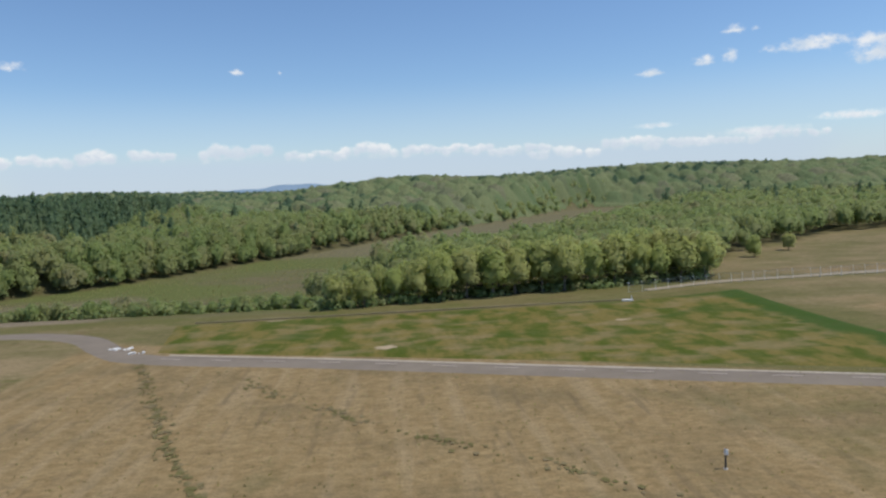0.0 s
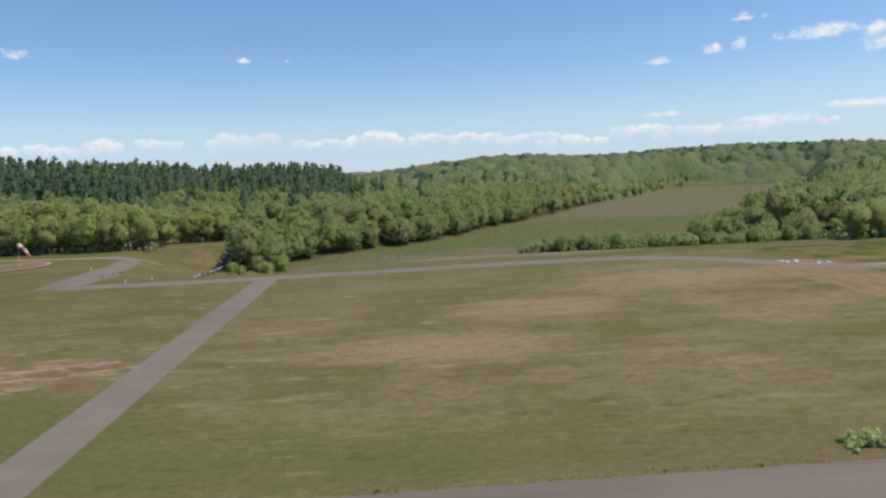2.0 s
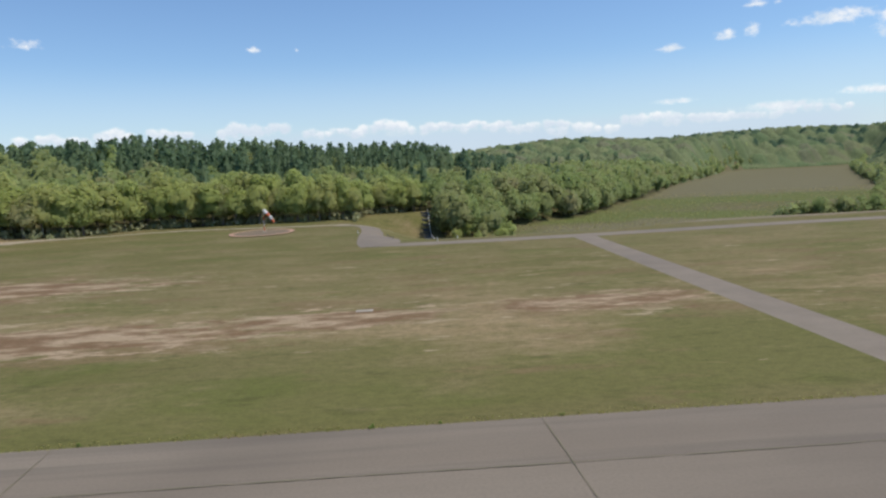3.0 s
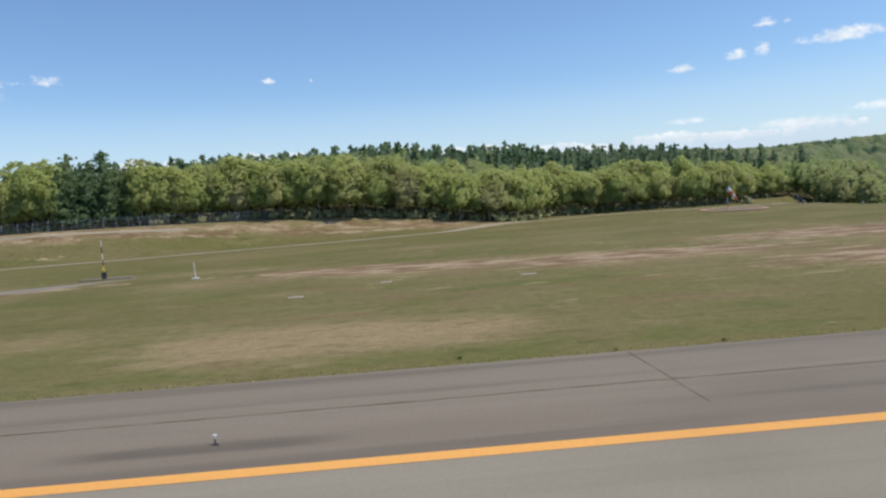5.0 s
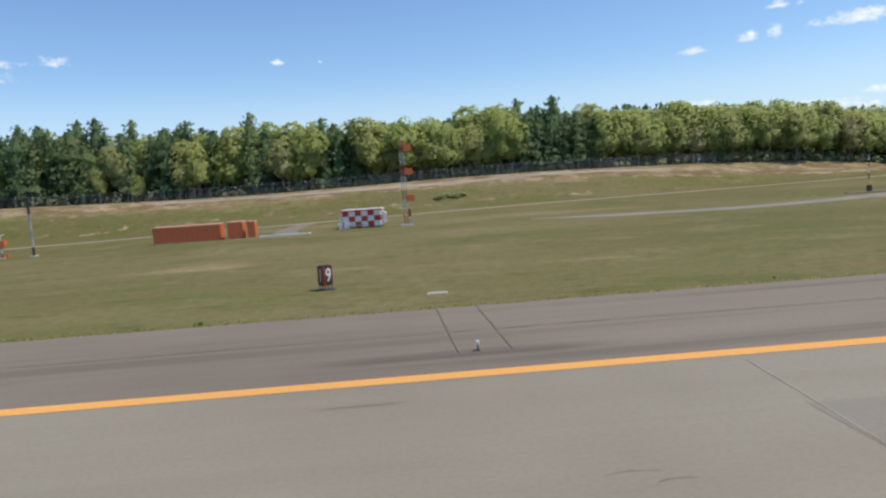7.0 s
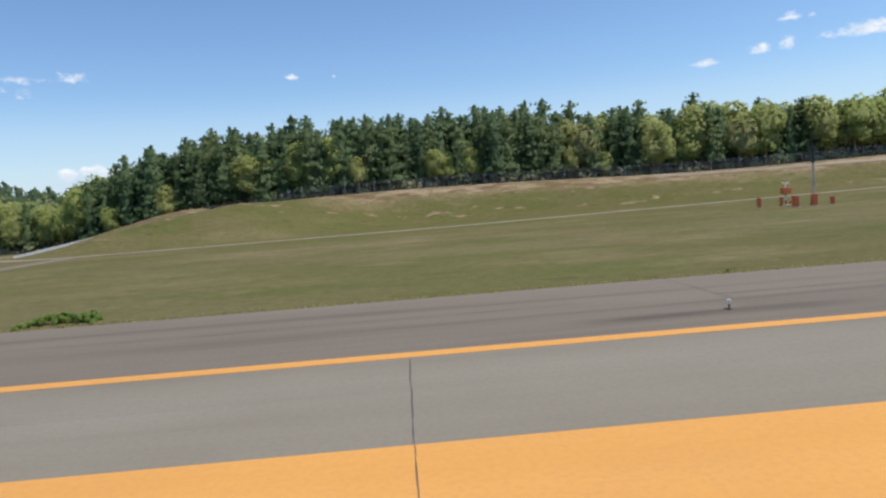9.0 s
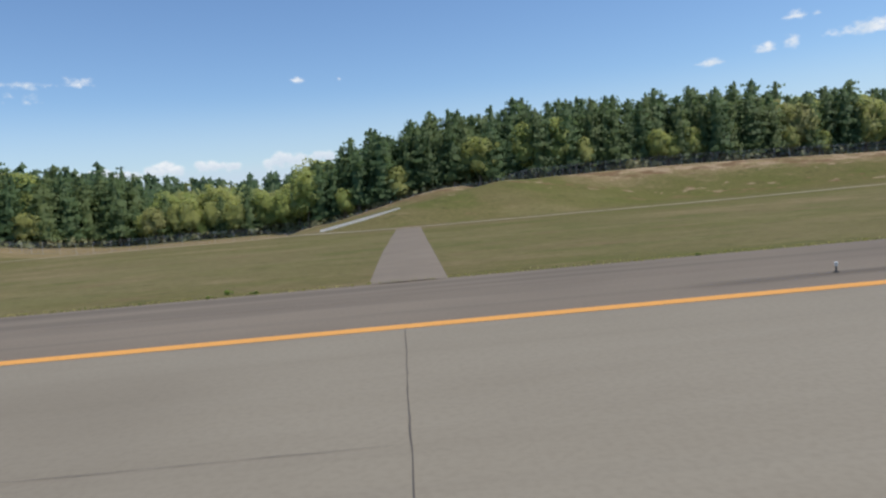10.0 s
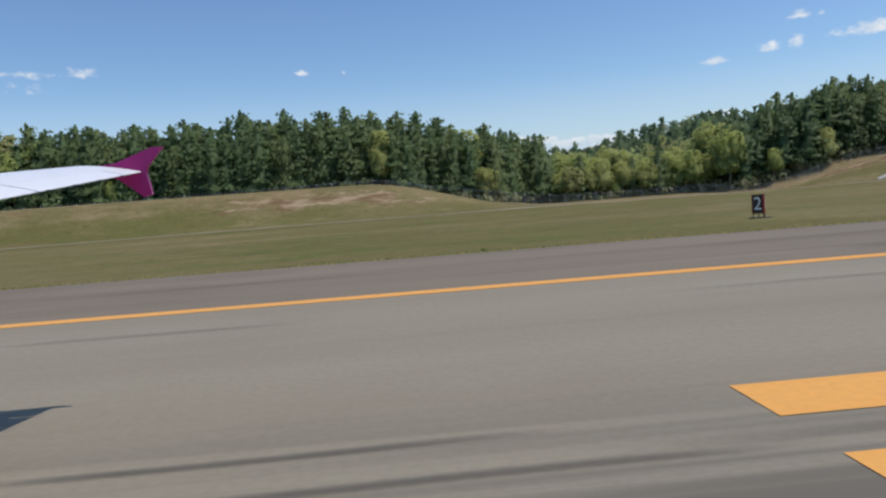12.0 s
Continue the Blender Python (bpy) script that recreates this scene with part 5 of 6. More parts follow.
small_cabinet(-271.2, 70.2, 0.4, 0.6, WHITE, "small white cabinet in front of the shed")
small_cabinet(-270.6, 70.0, 0.5, 0.75, WHITE, "small white cabinet in front of the shed")
bench = thing("cable_tray", -269.6, 69.7, label="low grey cable tray on short legs", category="cable tray")
part("tray", box(bmesh.new(), -0.9, 0.9, -0.12, 0.12, 0.32, 0.38, 0.01), STEEL, bench)
for a in (-0.7, 0, 0.7):
    part("leg", tube(bmesh.new(), (a, 0, 0), (a, 0, 0.33), 0.025), STEEL, bench)


def orange_container(x, y, w, d, h, turn):
    ob = thing("orange_container", x, y, turn=turn, label="bright orange steel container on the grass", category="container", group="orange containers")
    part("footing", box(bmesh.new(), -w / 2, w / 2, -d / 2, d / 2, -0.3, 0.05), CEMENT, ob)
    part("body", box(bmesh.new(), -w / 2, w / 2, -d / 2, d / 2, 0.05, h, 0.03), ORANGE, ob)
    # Lid is paler than the body: sunlight on its top is painted in.
    bm = box(bmesh.new(), -w / 2 - 0.04, w / 2 + 0.04, -d / 2 - 0.04, d / 2 + 0.04, h, h + 0.12, 0.03)
    part("lid", bm, paint("sunlit_orange_lid", (0.82, 0.42, 0.26), 0.5, 0.1), ob, "orange lid, paler to paint in its sunlit top")
    n = max(1, int(w / 0.5))
    for k in range(n + 1):
        a = -w / 2 + w * k / n
        part("rib", box(bmesh.new(), a - 0.025, a + 0.025, -d / 2 - 0.03, -d / 2 + 0.01, 0.08, h - 0.02), ORANGE, ob)
    part("side_door", box(bmesh.new(), w / 2 + 0.003, w / 2 + 0.03, -d / 2 + 0.08, d / 2 - 0.08, 0.15, h - 0.1), ORANGE, ob)


orange_container(-286.3, 70.6, 6.7, 1.3, 1.55, -4)
orange_container(-281.4, 69.9, 1.45, 1.3, 1.6, -4)
orange_container(-279.8, 69.5, 0.7, 0.9, 1.55, -4)
kerb = thing("concrete_kerb", -276.4, 67.9, turn=-2, label="low white concrete kerb on the grass", category="kerb")
for k in range(5):
    part("kerb_stone", box(bmesh.new(), -2.5 + k, -1.52 + k, -0.16, 0.16, -0.1, 0.16, 0.02), PALE, kerb)


def monitor_stand():
    ob = thing("monitor_antenna", -303.0, 67.9, label="red and white monitor antenna stand with white antenna", category="antenna")
    part("base_block", box(bmesh.new(), -0.45, 0.45, -0.3, 0.3, -0.1, 0.1, 0.02), CEMENT, ob)
    for k in range(4):
        part("pole_band", tube(bmesh.new(), (0, 0, 0.1 + 0.4 * k), (0, 0, 0.5 + 0.4 * k), 0.07, n=10), (RED, WHITE)[k % 2], ob)
    part("antenna_box", box(bmesh.new(), -0.4, 0.45, -0.3, 0.3, 1.15, 1.75, 0.05), ORANGE, ob)
    bm = tube(bmesh.new(), (0, 0, 1.7), (0, 0, 2.15), 0.04)
    part("neck", bm, WHITE, ob)
    bm = bmesh.new()
    for s in (-1, 1):
        tube(bm, (0, 0, 2.15), (s * 0.38, 0, 2.33), 0.05, 0.035, 8)
    part("antenna_arms", bm, WHITE, ob)
    for a, h in ((-0.45, 0.85), (0.5, 0.4)):
        part("side_box", box(bmesh.new(), a - 0.12, a + 0.12, -0.15, 0.15, 0.0, h, 0.02), ORANGE, ob)


monitor_stand()
for x, y, w, h in ((-304.7, 63.2, 0.55, 1.05), (-305.8, 67.8, 0.32, 0.9), (-302.9, 63.2, 0.5, 1.05), (-301.2, 63.1, 0.32, 0.7)):
    small_cabinet(x, y, w, h, ORANGE, "narrow orange equipment cabinet on the grass", turn=-10)


def wind_mast():
    ob = thing("wind_mast", -300.1, 67.9, label="thin dark lattice mast with wind gauges", category="mast")
    part("base_block", box(bmesh.new(), -0.3, 0.3, -0.3, 0.3, -0.1, 0.1), CEMENT, ob)
    for k, mat in enumerate((DARK, CEMENT, STEEL, CEMENT, STEEL, DARK, DARK)):
        lattice("mast_band", ob, 0.06, 0.1 + 0.78 * k, 0.88 + 0.78 * k, mat, 3)
    part("cross_arm", tube(bmesh.new(), (-0.5, 0, 5.5), (0.5, 0, 5.5), 0.03), DARK, ob)
    for a in (-0.45, 0.0, 0.45):
        bm = tube(bmesh.new(), (a, 0, 5.5), (a, 0, 5.8), 0.02)
        ball(bm, (a, 0, 5.85), 0.09)
        part("wind_gauge", bm, DARK, ob)


wind_mast()


def banded_pole():
    ob = thing("marker_pole", -217.6, 68.4, label="thin black and yellow banded pole on a gravel pad", category="pole")
    yel = paint("pole_yellow", (0.7, 0.5, 0.06), 0.5, 0.1)
    part("gravel_pad", box(bmesh.new(), -2.2, 2.8, -0.7, 0.7, -0.05, 0.09, 0.03), ROAD, ob)
    for k in range(6):
        part("pole_band", tube(bmesh.new(), (0, 0, 0.08 + 0.62 * k), (0, 0, 0.7 + 0.62 * k), 0.05 - 0.003 * k, n=8), (DARK, yel if k < 3 else WHITE)[k % 2], ob)
    part("cabinet", box(bmesh.new(), -0.2, 0.2, -0.18, 0.12, 0.1, 0.7, 0.02), DARK, ob)
    part("lamp", ball(bmesh.new(), (0.0, -0.14, 0.95), 0.13), yel, ob)


banded_pole()
pole = thing("white_pole", -207.2, 62.6, label="short white pole with a flat foot", category="pole")
part("foot", box(bmesh.new(), -0.28, 0.28, -0.2, 0.2, -0.05, 0.08, 0.02), WHITE, pole)
part("shaft", tube(bmesh.new(), (0, 0, 0.05), (-0.06, 0, 1.45), 0.045, 0.035, 8), WHITE, pole)


def windsock():
    ob = thing("windsock", -135.2, 112.5, label="orange and white windsock on a pole", category="windsock")
    part("footing", tube(bmesh.new(), (0, 0, -0.1), (0, 0, 0.15), 0.35, 0.3, 14), CEMENT, ob)
    for k in range(4):
        part("pole_band", tube(bmesh.new(), (0, 0, 0.1 + 0.85 * k), (0, 0, 0.95 + 0.85 * k), 0.07 - 0.008 * k, n=8), (ORANGE, WHITE)[k % 2], ob)
    part("swivel_ring", tube(bmesh.new(), (0, 0, 3.45), (0.12, 0, 3.4), 0.3, 0.3, 14), STEEL, ob)
    p, d = Vector((0.12, 0, 3.38)), Vector((0.42, 0.05, -0.4))
    for k in range(4):
        bm = tube(bmesh.new(), p, p + d, 0.3 - 0.035 * k, 0.27 - 0.035 * k, 12)
        part("sock_band", bm, (WHITE, ORANGE)[k % 2], ob)
        p, d = p + d, d + Vector((-0.04, 0, -0.06))
    bm = bmesh.new()
    ring = []
    for r, z in ((4.3, 0.1), (5.0, 0.1)):
        ring.append([bm.verts.new((r * math.cos(a * math.tau / 48), r * 1.25 * math.sin(a * math.tau / 48), z)) for a in range(48)])
    for a in range(48):
        bm.faces.new((ring[0][a], ring[1][a], ring[1][(a + 1) % 48], ring[0][(a + 1) % 48]))
    circle = part("windsock_circle", bm, paint("ring_paint", (0.5, 0.3, 0.2), 0.9, 0.4))
    circle.matrix_basis = pose(-135.2, 110.5, 0.02)
    tagged(circle, "faded reddish ring painted round the windsock", "ground marking", kind="structure")
    bm = bmesh.new()
    bm.faces.new([bm.verts.new((4.2 * math.cos(a * math.tau / 40), 5.2 * math.sin(a * math.tau / 40), 0.08)) for a in range(40)])
    disc = part("windsock_disc", bm, paint("bare_earth", (0.2, 0.15, 0.09), 0.95, 0.4))
    disc.matrix_basis = pose(-135.2, 110.5, 0.02)
    tagged(disc, "bare brown earth inside the windsock ring", "ground marking", kind="structure")


windsock()


def marker_post(x, y, h, label, top):
    ob = thing("marker_post", x, y, label=label, category="post")
    part("post", tube(bmesh.new(), (0, 0, -0.05), (0, 0, h), 0.06, 0.05, 8), DARK, ob)
    part("head", box(bmesh.new(), -0.07, 0.14, -0.07, 0.07, h - 0.35, h - 0.05, 0.02), top, ob)
    part("foot", tube(bmesh.new(), (0, 0, 0), (0, 0, 0.08), 0.13, 0.1, 10), CEMENT, ob)


marker_post(15.7, 35.8, 1.15, "short dark post with a white lamp head", WHITE)
crest_post = thing("marker_post", -363.2, 106.6, label="thin leaning pole on a white block, bank crest", category="post")
part("base_block", box(bmesh.new(), -0.28, 0.28, -0.25, 0.25, -0.15, 0.5, 0.04), WHITE, crest_post)
part("pole", tube(bmesh.new(), (0, 0, 0.45), (-0.35, 0, 1.75), 0.05, 0.035, 8), STEEL, crest_post)
cover = thing("manhole_cover", -437.1, 5.78, 0.02, label="rusty cover plate sunk beside the touchdown bar", category="cover")
part("plate", box(bmesh.new(), -0.2, 0.1, -0.05, 0.05, 0, 0.005), paint("rusty_plate", (0.42, 0.27, 0.16), 0.95, 0.4), cover)
part("rim", box(bmesh.new(), 0.16, 0.32, 0.0, 0.07, 0, 0.005), CEMENT, cover, "bare grey plate")


def chute():
    """Straight concrete drain running down the end of the bank."""
    a, b = Vector((-389.7, 88.3, -0.72)), Vector((-379.6, 94.1, 1.18))
    n = 8
    line = [a.lerp(b, k / n) for k in range(n + 1)]
    ob = thing("drain_chute", a.x, a.y, label="white concrete drain chute down the grassy bank", category="drain")
    for p, q in zip(line, line[1:]):
        d = (q - p).normalized()
        s = Vector((-d.y, d.x, 0)).normalized() * 0.1
        bm = bmesh.new()
        for o0, o1, up in ((-1, -0.75, 0.2), (-0.75, 0.75, 0.08), (0.75, 1, 0.2)):
            base = [p + s * o0, q + s * o0, q + s * o1, p + s * o1]
            v = [bm.verts.new(c - Vector((0, 0, 0.4))) for c in base] + [bm.verts.new(c + Vector((0, 0, up))) for c in base]
            for f in ((0, 1, 2, 3), (7, 6, 5, 4), (0, 4, 5, 1), (1, 5, 6, 2), (2, 6, 7, 3), (3, 7, 4, 0)):
                bm.faces.new([v[i] for i in f])
        bmesh.ops.recalc_face_normals(bm, faces=bm.faces)
        seg = part("channel_segment", bm, PALE, ob)
        seg.matrix_parent_inverse = ob.matrix_basis.inverted()


chute()


def shrub(x, y, w, h, label, flowers=False, seed=1, leaf=None):
    rng = np.random.default_rng(seed)
    ob = thing("shrub", x, y, label=label, category="shrub")
    n = 60
    c = np.stack([rng.uniform(-w / 2, w / 2, n), rng.normal(size=n) * w * 0.13, h * (0.12 + 0.62 * rng.random(n))], 1)
    c[:, 2] *= 1 - 0.7 * np.abs(c[:, 0] / (w / 2)) ** 2
    q = leaf_quads(rng, c, np.full(n, h * 0.24), 24, 0.07, 0.6, 0.4)
    leaves = quads_object("leaves", q, leaf or LEAF_WEED)
    leaves.parent = ob
    bm = bmesh.new()
    for k in range(8):
        tube(bm, (c[k][0] * 0.5, 0, -0.03), tuple(c[k]), 0.015, 0.006, 5)
    part("stems", bm, BARK, ob)
    if flowers:
        q = leaf_quads(rng, c + np.array([0, 0, 0.08]), np.full(n, h * 0.26), 3, 0.05, 0.8, 0.9)
        fl = quads_object("blossoms", q, BLOSSOM)
        fl.parent = ob
        tagged(fl, "small pale blossoms")


BLOSSOM = leaf_material("blossoms", (0.35, 0.36, 0.14), (0.45, 0.45, 0.2), (0.45, 0.45, 0.2))
LEAF_WEED = leaf_material("weed_leaves", (0.055, 0.085, 0.018), (0.1, 0.14, 0.03), (0.11, 0.13, 0.035))
LEAF_BRIGHT = leaf_material("bright_weed_leaves", (0.08, 0.12, 0.024), (0.14, 0.19, 0.045), (0.13, 0.17, 0.04))
LEAF_PALE = leaf_material("pale_weed_leaves", (0.15, 0.18, 0.07), (0.24, 0.27, 0.12), (0.2, 0.22, 0.1))
shrub(-353.4, 25.1, 2.7, 0.46, "bright green low weed clump at the pavement edge", False, 1, LEAF_BRIGHT)
shrub(-57.3, 25.4, 2.2, 0.55, "low green weed clump with pale blossoms", True, 2, LEAF_PALE)
for k in range(4):
    shrub(-259.6 + k * 1.1, 101.6 + 0.3 * (k % 2), 1.5, 0.7, "pale green weeds on the bank", False, 20 + k, LEAF_PALE)


def rubble(x, y, n, spread, label, seed):
    rng = random.Random(seed)
    ob = thing("stone_heap", x, y, label=label, category="stones")
    for k in range(n):
        bm = bmesh.new()
        bmesh.ops.create_icosphere(bm, subdivisions=1, radius=rng.uniform(0.12, 0.26))
        for v in bm.verts:
            v.co *= rng.uniform(0.75, 1.2)
            v.co.z *= 0.6
        st = part("stone", bm, PALE, ob)
        st.matrix_basis = pose(rng.uniform(-spread, spread), rng.uniform(-0.4, 0.4), 0.08, 0, 0, rng.uniform(0, 360))


rubble(-32.0, 75.0, 12, 1.2, "low heap of pale broken concrete by the road", 3)
rubble(-29.5, 72.6, 6, 0.8, "few pale stones at the road side", 4)
kerb2 = thing("plot_kerb", -3.0, 89.0, label="thin pale kerb along the far edge of the turf plot", category="kerb")
for k in range(28):
    a, b = -28.0 + 2.0 * k, -26.1 + 2.0 * k
    u, v = (a + 31) / 77, (b + 31) / 77
    bm = bmesh.new()
    p, q = Vector((a, 88.2 + 2 * u, 0.0)), Vector((b, 88.2 + 2 * v, 0.0))
    tube(bm, p + Vector((0, 0, 0.12)), q + Vector((0, 0, 0.07)), 0.07, n=6)
    kb = part("kerb_stone", bm, paint_kerb if k else (paint_kerb := paint("old_kerb", (0.24, 0.2, 0.12), 0.9, 0.4)), kerb2)
    kb.matrix_parent_inverse = kerb2.matrix_basis.inverted()
wb = thing("marker_block", 27.8, 88.6, label="white concrete marker block at the plot corner", category="marker")
part("block", box(bmesh.new(), -0.9, 0.5, -0.3, 0.3, -0.05, 0.3, 0.05), PALE, wb)
part("post", tube(bmesh.new(), (0.3, 0, 0.2), (0.3, 0, 0.8), 0.06), WHITE, wb)

# ---- fences ----
MESH_WIRE = paint("fence_wire", (0.34, 0.35, 0.38), 0.6, 0.2)
POST = paint("fence_post", (0.42, 0.43, 0.45), 0.6, 0.2)


def fence(points, tall, gap, label, post_mat):
    c = smooth_line(points, gap)
    z = height(c[:, 0], c[:, 1])
    ob = thing("security_fence", c[0][0], c[0][1], label=label, category="fence")
    inv = ob.matrix_basis.inverted()
    bm = tube(bmesh.new(), (0, 0, -0.2), (0, 0, tall), 0.026, n=6)
    tube(bm, (0, 0, tall), (0, 0.22, tall + 0.22), 0.025, n=5)
    first = part("post", bm, post_mat, ob)
    for k, (a, b) in enumerate(c):
        p = first if k == 0 else new("post", first.data)
        p.parent = ob
        p.matrix_parent_inverse = inv
        p.matrix_basis = pose(a, b, float(z[k]))
    v, f = [], []

    def bar(p, q, w):
        i = len(v)
        v.extend([(p[0] - w, p[1], p[2] - w), (p[0] + w, p[1], p[2] + w), (q[0] + w, q[1], q[2] + w), (q[0] - w, q[1], q[2] - w)])
        f.append((i, i + 1, i + 2, i + 3))

    for k in range(len(c) - 1):
        (a, b), (d, e) = c[k], c[k + 1]
        n = 11
        for i in range(n):
            t = i / n
            x0, y0, z0 = a + (d - a) * t, b + (e - b) * t, z[k] + (z[k + 1] - z[k]) * t
            bar((x0, y0, z0), (x0, y0, z0 + tall), 0.007)
        for hgt in (0.1, 0.5 * tall, tall, tall + 0.1, tall + 0.2):
            off = 0.22 if hgt > tall else 0.0
            bar((a, b + off, z[k] + hgt), (d, e + off, z[k + 1] + hgt), 0.008)
    wire = sheet("wire_mesh", v, f, MESH_WIRE, False)
    wire.parent = ob
    wire.matrix_parent_inverse = inv


fence([(-206, 117.5), (-214, 115.0), (-226, 113.0), (-300, 112.6), (-372, 112.4), (-390, 109.5), (-408, 107), (-430, 105), (-448, 104.5), (-520, 106)], 1.45, 2.3, "tall grey wire security fence at the wood's edge", POST)
fence([(30, 95.5), (45, 99.6), (60, 101.3), (90, 102.5), (120, 101.5)], 1.3, 2.0, "pale wire fence along the far field", WHITE)

# ---- gutter and bollards at the bank beside the valley ----


def bank_gutter():
    ob = thing("bank_gutter", -108.5, 98.0, label="dark concrete gutter with a white handrail down the bank", category="drain")
    inv = ob.matrix_basis.inverted()
    a, b = Vector((-108.2, 98.0, 0)), Vector((-108.8, 140.0, 0))
    n = 34
    for k in range(n):
        p = a.lerp(b, (k + 0.5) / n)
        bm = box(bmesh.new(), -0.6, 0.6, -0.61, 0.61, -0.3, 0.06, 0.01)
        box(bm, -0.6, -0.45, -0.61, 0.61, 0.06, 0.2, 0.01)
        box(bm, 0.45, 0.6, -0.61, 0.61, 0.06, 0.2, 0.01)
        step = part("channel_segment", bm, STEP, ob)
        step.matrix_parent_inverse = inv
        step.matrix_basis = pose(p.x, p.y, float(height(p.x, p.y)))
    top = None
    for k in range(15):
        p = a.lerp(b, k / 14) + Vector((0.75, 0, 0))
        p.z = float(height(p.x, p.y))
        q = p + Vector((0, 0, 0.6))
        post = part("rail_post", tube(bmesh.new(), p - Vector((0, 0, 0.1)), q, 0.035, n=6), WHITE, ob)
        post.matrix_parent_inverse = inv
        if top is not None and k not in (6, 7):
            rail = part("handrail", tube(bmesh.new(), top, q, 0.05, n=6), WHITE, ob)
            rail.matrix_parent_inverse = inv
        top = q


STEP = paint("dark_concrete", (0.12, 0.12, 0.125), 0.9, 0.3)
bank_gutter()
for x, y, mat in ((-114.4, 92.5, DARK), (-114.9, 97.2, DARK), (-115.3, 101.0, DARK), (-108.8, 85.6, WHITE), (-106.2, 87.3, WHITE), (-119.6, 101.5, WHITE)):
    post = thing("bollard", x, y, label="short white bollard beside the road" if mat is WHITE else "short dark bollard beside the road", category="bollard", group="bollards along the branch road")
    part("shaft", tube(bmesh.new(), (0, 0, -0.1), (0, 0, 0.36), 0.055, 0.05, 8), mat, post)
    part("cap", tube(bmesh.new(), (0, 0, 0.36), (0, 0, 0.4), 0.06, 0.04, 8), mat, post)

# ---- undergrowth, tufts and weeds ----


def undergrowth(spans, leaf, label):
    rng = np.random.default_rng(9)
    px = np.concatenate([rng.uniform(a, b, n) for a, b, n, band in spans])
    py = np.concatenate([rng.uniform(*band, n) if band else np.full(n, np.nan) for a, b, n, band in spans])
    py = np.where(np.isnan(py), wood_edge(px) + rng.uniform(-0.6, 4.5, len(px)), py)
    r = rng.uniform(0.5, 1.5, len(px))
    c = np.stack([px, py, height(px, py) + r * 0.5], 1)
    ob = quads_object("undergrowth", leaf_quads(rng, c, r, 26, 0.3, 0.5, 0.6), leaf)
    floats(ob, "tone", np.repeat(rng.random(len(px)), 26 * 4))
    tagged(ob, label, "undergrowth", kind="stuff")


def tufts(name, n, area, size, material, label, line=None):
    rng = np.random.default_rng(len(name))
    px = rng.uniform(area[0], area[1], n)
    py = area[2] + (area[3] - area[2]) * rng.random(n) ** (2.2 if line else 1.3)
    c = np.stack([px, py, height(px, py)], 1)
    m = 5
    c = np.repeat(c, m, 0) + np.concatenate([rng.normal(size=(n * m, 2)) * size * 0.5, np.zeros((n * m, 1))], 1)
    a = rng.random(n * m) * 6.283
    w = size * 0.22
    d = np.stack([np.cos(a) * w, np.sin(a) * w, np.zeros_like(a)], 1)
    lean = np.concatenate([rng.normal(size=(n * m, 2)) * size * 0.35, np.zeros((n * m, 1))], 1)
    up = np.stack([np.zeros_like(a), np.zeros_like(a), size * (0.5 + rng.random(n * m))], 1)
    soft = np.repeat([[0.1, -0.2, 0.97]], len(c), 0)
    q = np.stack([c - d, c + d, c + d * 0.3 + lean + up, c - d * 0.3 + lean + up, soft], 1)
    ob = quads_object(name, q, material)
    floats(ob, "tone", np.repeat(rng.random(n), m * 4))
    tagged(ob, label, "grass", kind="stuff")


undergrowth([(-530, -112, 1600, None)], UNDERWOOD, "pale green undergrowth below the trees at the wood's edge")
undergrowth([(-14, 48, 220, None), (-58, -12, 260, (96.5, 104))], FAR_OAK, "fresh green undergrowth and bushes beside the marsh")
GRASS_BLADE = leaf_material("far_grass_blades", (0.09, 0.1, 0.025), (0.16, 0.16, 0.05), (0.26, 0.21, 0.1))
tufts("edge_grass", 5200, (-500, -58, 24.02, 24.5), 0.05, GRASS_BLADE, "grass fringe along the pavement edge", True)
tufts("reed_bed", 5000, (-112, 60, 128, 230), 0.2, leaf_material("far_reeds", (0.16, 0.14, 0.07), (0.22, 0.18, 0.1), (0.16, 0.18, 0.06)), "brown reeds on the marsh floor")
tufts("field_weeds", 1500, (-30, 48, 25, 62), 0.09, leaf_material("far_field_weeds", (0.1, 0.085, 0.04), (0.16, 0.13, 0.06), (0.12, 0.13, 0.04)), "sparse low weeds on the bare field")
rnd = random.Random(8)
proto_weed = None
for k in range(44):
    x, y = rnd.uniform(-480, -62), 24.1 + rnd.random() ** 3 * 0.8
    if proto_weed is None:
        proto_weed = thing("edge_weed", x, y, label="small dark weed tuft at the pavement edge", category="weed", group="weeds along the pavement")
        rng = np.random.default_rng(4)
        q = leaf_quads(rng, rng.normal(size=(6, 3)) * np.array([0.09, 0.06, 0.03]) + np.array([0, 0, 0.06]), np.full(6, 0.07), 14, 0.04, 0.3, 0.5)
        quads_object("leaves", q, LEAF_WEED).parent = proto_weed
    else:
        copy_thing(proto_weed, pose(x, y, 0.0, 0, 0, rnd.uniform(0, 360))).scale = (rnd.uniform(0.35, 0.9),) * 3
OLD_SLAB = paint("old_slab", (0.4, 0.36, 0.28), 0.95, 0.5)
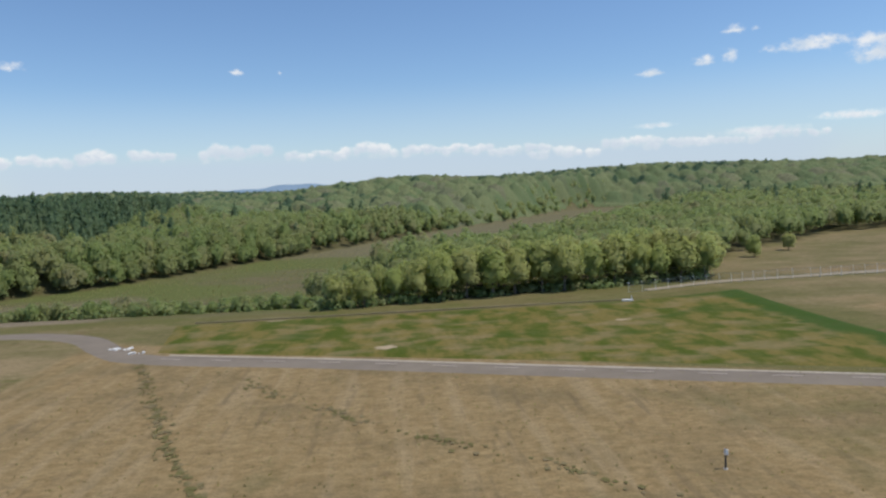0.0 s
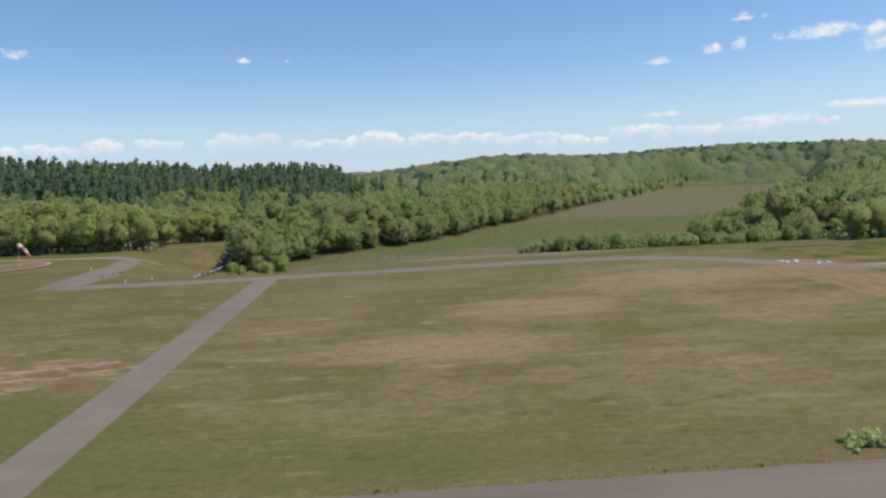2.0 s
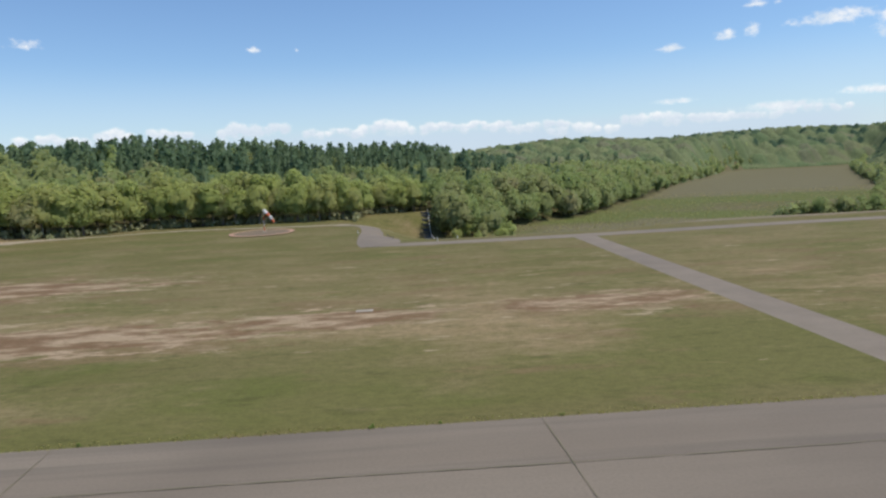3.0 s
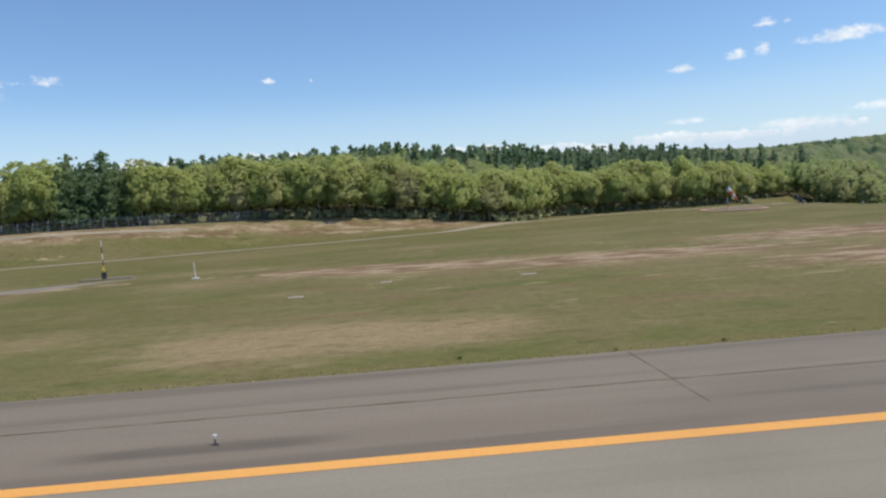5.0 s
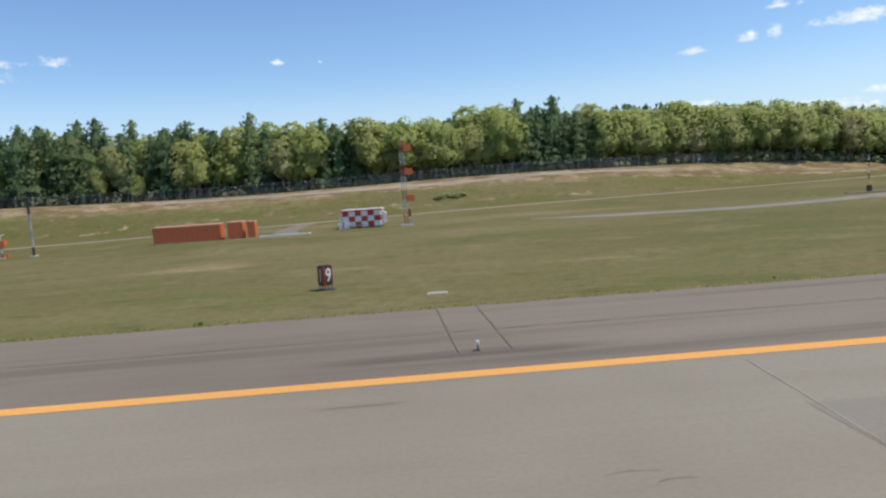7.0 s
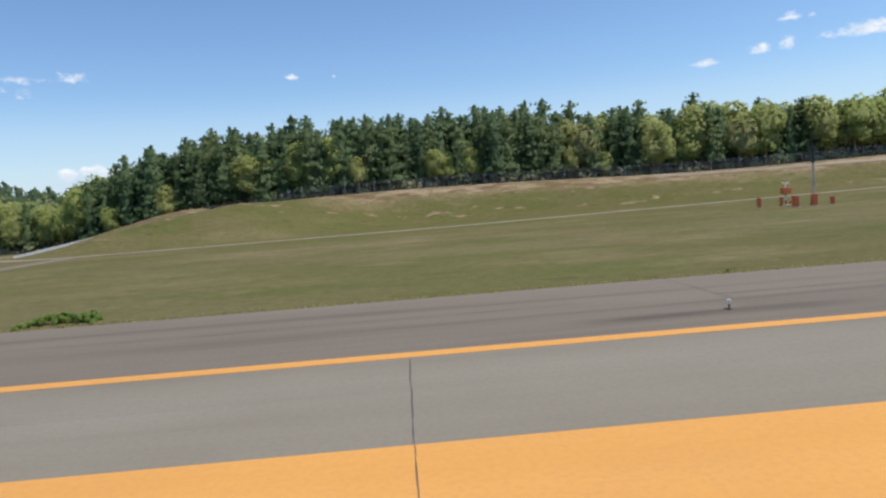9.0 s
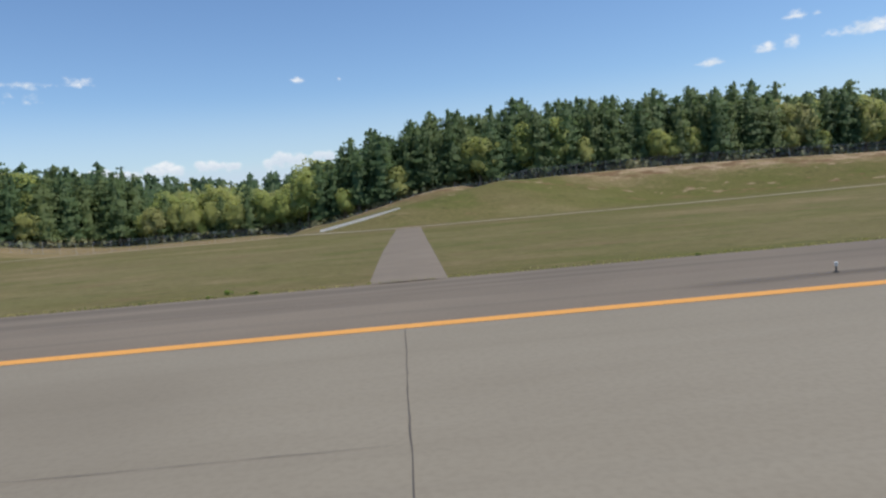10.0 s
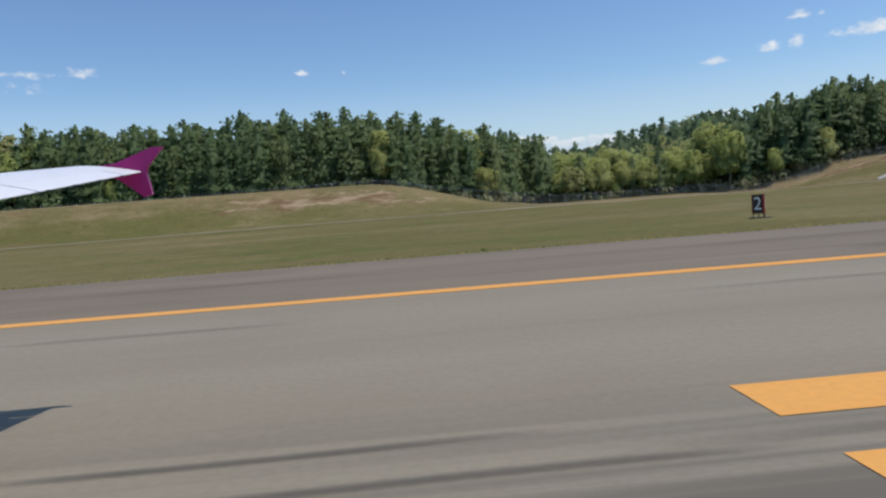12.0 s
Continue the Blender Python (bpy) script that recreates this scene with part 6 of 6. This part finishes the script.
for x, y, w in ((-115.6, 45.0, 0.6), (-195.6, 45.0, 0.5), (-179.9, 47.8, 0.6), (-189.9, 49.3, 0.4), (-263.6, 27.2, 0.4), (-36.4, 45.7, 0.7)):
    sl = thing("concrete_slab", x, y, turn=rnd.uniform(-8, 8), label="weathered pale concrete slab lying in the grass", category="slab", group="slabs in the grass")
    part("cover", box(bmesh.new(), -w * 0.8, w * 0.8, -0.24, 0.24, -0.05, 0.04, 0.015), OLD_SLAB, sl)
    part("frame", box(bmesh.new(), -w * 0.8 - 0.08, w * 0.8 + 0.08, -0.32, 0.32, -0.05, 0.025, 0.01), OLD_SLAB, sl)

# ---- the airliner's wing over the runway's touchdown zone ----


def wing():
    ob = thing("aircraft_wing", -453.09 + 0.17, 0.0, 0.0, label="white airliner wing with a magenta wingtip fence", category="wing")
    skin = paint("wing_white", (0.8, 0.81, 0.83), 0.3, 0.04)
    magenta = paint("magenta_paint", (0.36, 0.012, 0.16), 0.3, 0.03)
    te = lambda y: (-3.16 - 0.3 * (8.4 - y), 2.80 - 0.133 * (8.4 - y))
    le = lambda y: (-4.0 - 0.51 * (8.4 - y), 2.89 - 0.09 * (8.4 - y))

    def loft(name, y0, y1, f0, f1, thick, mat, label="", n=10):
        bm, rows = bmesh.new(), []
        for k in range(n + 1):
            y = y0 + (y1 - y0) * k / n
            (xt, zt), (xl, zl) = te(y), le(y)
            row = []
            for i in range(9):
                t = f0 + (f1 - f0) * i / 8
                x, z = xl + (xt - xl) * t, zl + (zt - zl) * t
                h = thick * (xt - xl) * (2.6 * math.sqrt(max(t, 0.0)) * (1 - t) ** 0.9) * 0.5 + 0.006
                row.append((x, y, z + h, z - h * 0.6))
            rows.append([[bm.verts.new((x, y, a)) for x, y, a, b in row], [bm.verts.new((x, y, b)) for x, y, a, b in row]])
        for p, q in zip(rows[:-1], rows[1:]):
            for s in (0, 1):
                for i in range(8):
                    v = (p[s][i], p[s][i + 1], q[s][i + 1], q[s][i])
                    bm.faces.new(v if s else v[::-1])
            for i in (0, 8):
                bm.faces.new((p[0][i], p[1][i], q[1][i], q[0][i]))
        for r in (rows[0], rows[-1]):
            for i in range(8):
                bm.faces.new((r[0][i], r[0][i + 1], r[1][i + 1], r[1][i]))
        bmesh.ops.recalc_face_normals(bm, faces=bm.faces)
        return part(name, bm, mat, ob, label)

    loft("main_box", 4.6, 8.4, 0.0, 0.7, 0.1, skin)
    loft("aileron", 6.9, 8.1, 0.706, 1.0, 0.1, skin, n=6)
    loft("flap", 4.6, 6.88, 0.706, 1.0, 0.1, skin, n=8)
    loft("tip_edge", 8.12, 8.4, 0.706, 1.0, 0.1, skin, n=2)
    bm = bmesh.new()
    outline = [(-3.85, 2.89), (-3.45, 2.92), (-3.02, 3.08), (-2.88, 3.08), (-3.08, 2.86), (-3.1, 2.78), (-3.06, 2.53), (-3.15, 2.5), (-3.42, 2.72), (-3.7, 2.85)]
    a = [bm.verts.new((x, 8.41, z)) for x, z in outline]
    b = [bm.verts.new((x, 8.46, z)) for x, z in outline]
    bm.faces.new(a)
    bm.faces.new(b[::-1])
    for i in range(len(outline)):
        j = (i + 1) % len(outline)
        bm.faces.new((a[i], b[i], b[j], a[j]))
    bmesh.ops.recalc_face_normals(bm, faces=bm.faces)
    part("wingtip_fence", bm, magenta, ob, "magenta wingtip fence")
    for y in (7.0, 7.35, 7.7, 8.05):
        x, z = te(y)
        part("static_wick", tube(bmesh.new(), (x - 0.03, y, z), (x + 0.1, y, z - 0.01), 0.008, 0.004, 5), DARK, ob)
    for y in (6.05,):
        x, z = te(y)
        bm = bmesh.new()
        bmesh.ops.create_uvsphere(bm, u_segments=14, v_segments=8, radius=0.1, matrix=pose(x - 0.25, y, z - 0.14, 0, 12, 0) @ Matrix.Diagonal((4.2, 0.8, 1.0, 1)))
        part("flap_track_fairing", bm, skin, ob, "white flap track fairing", True)


wing()
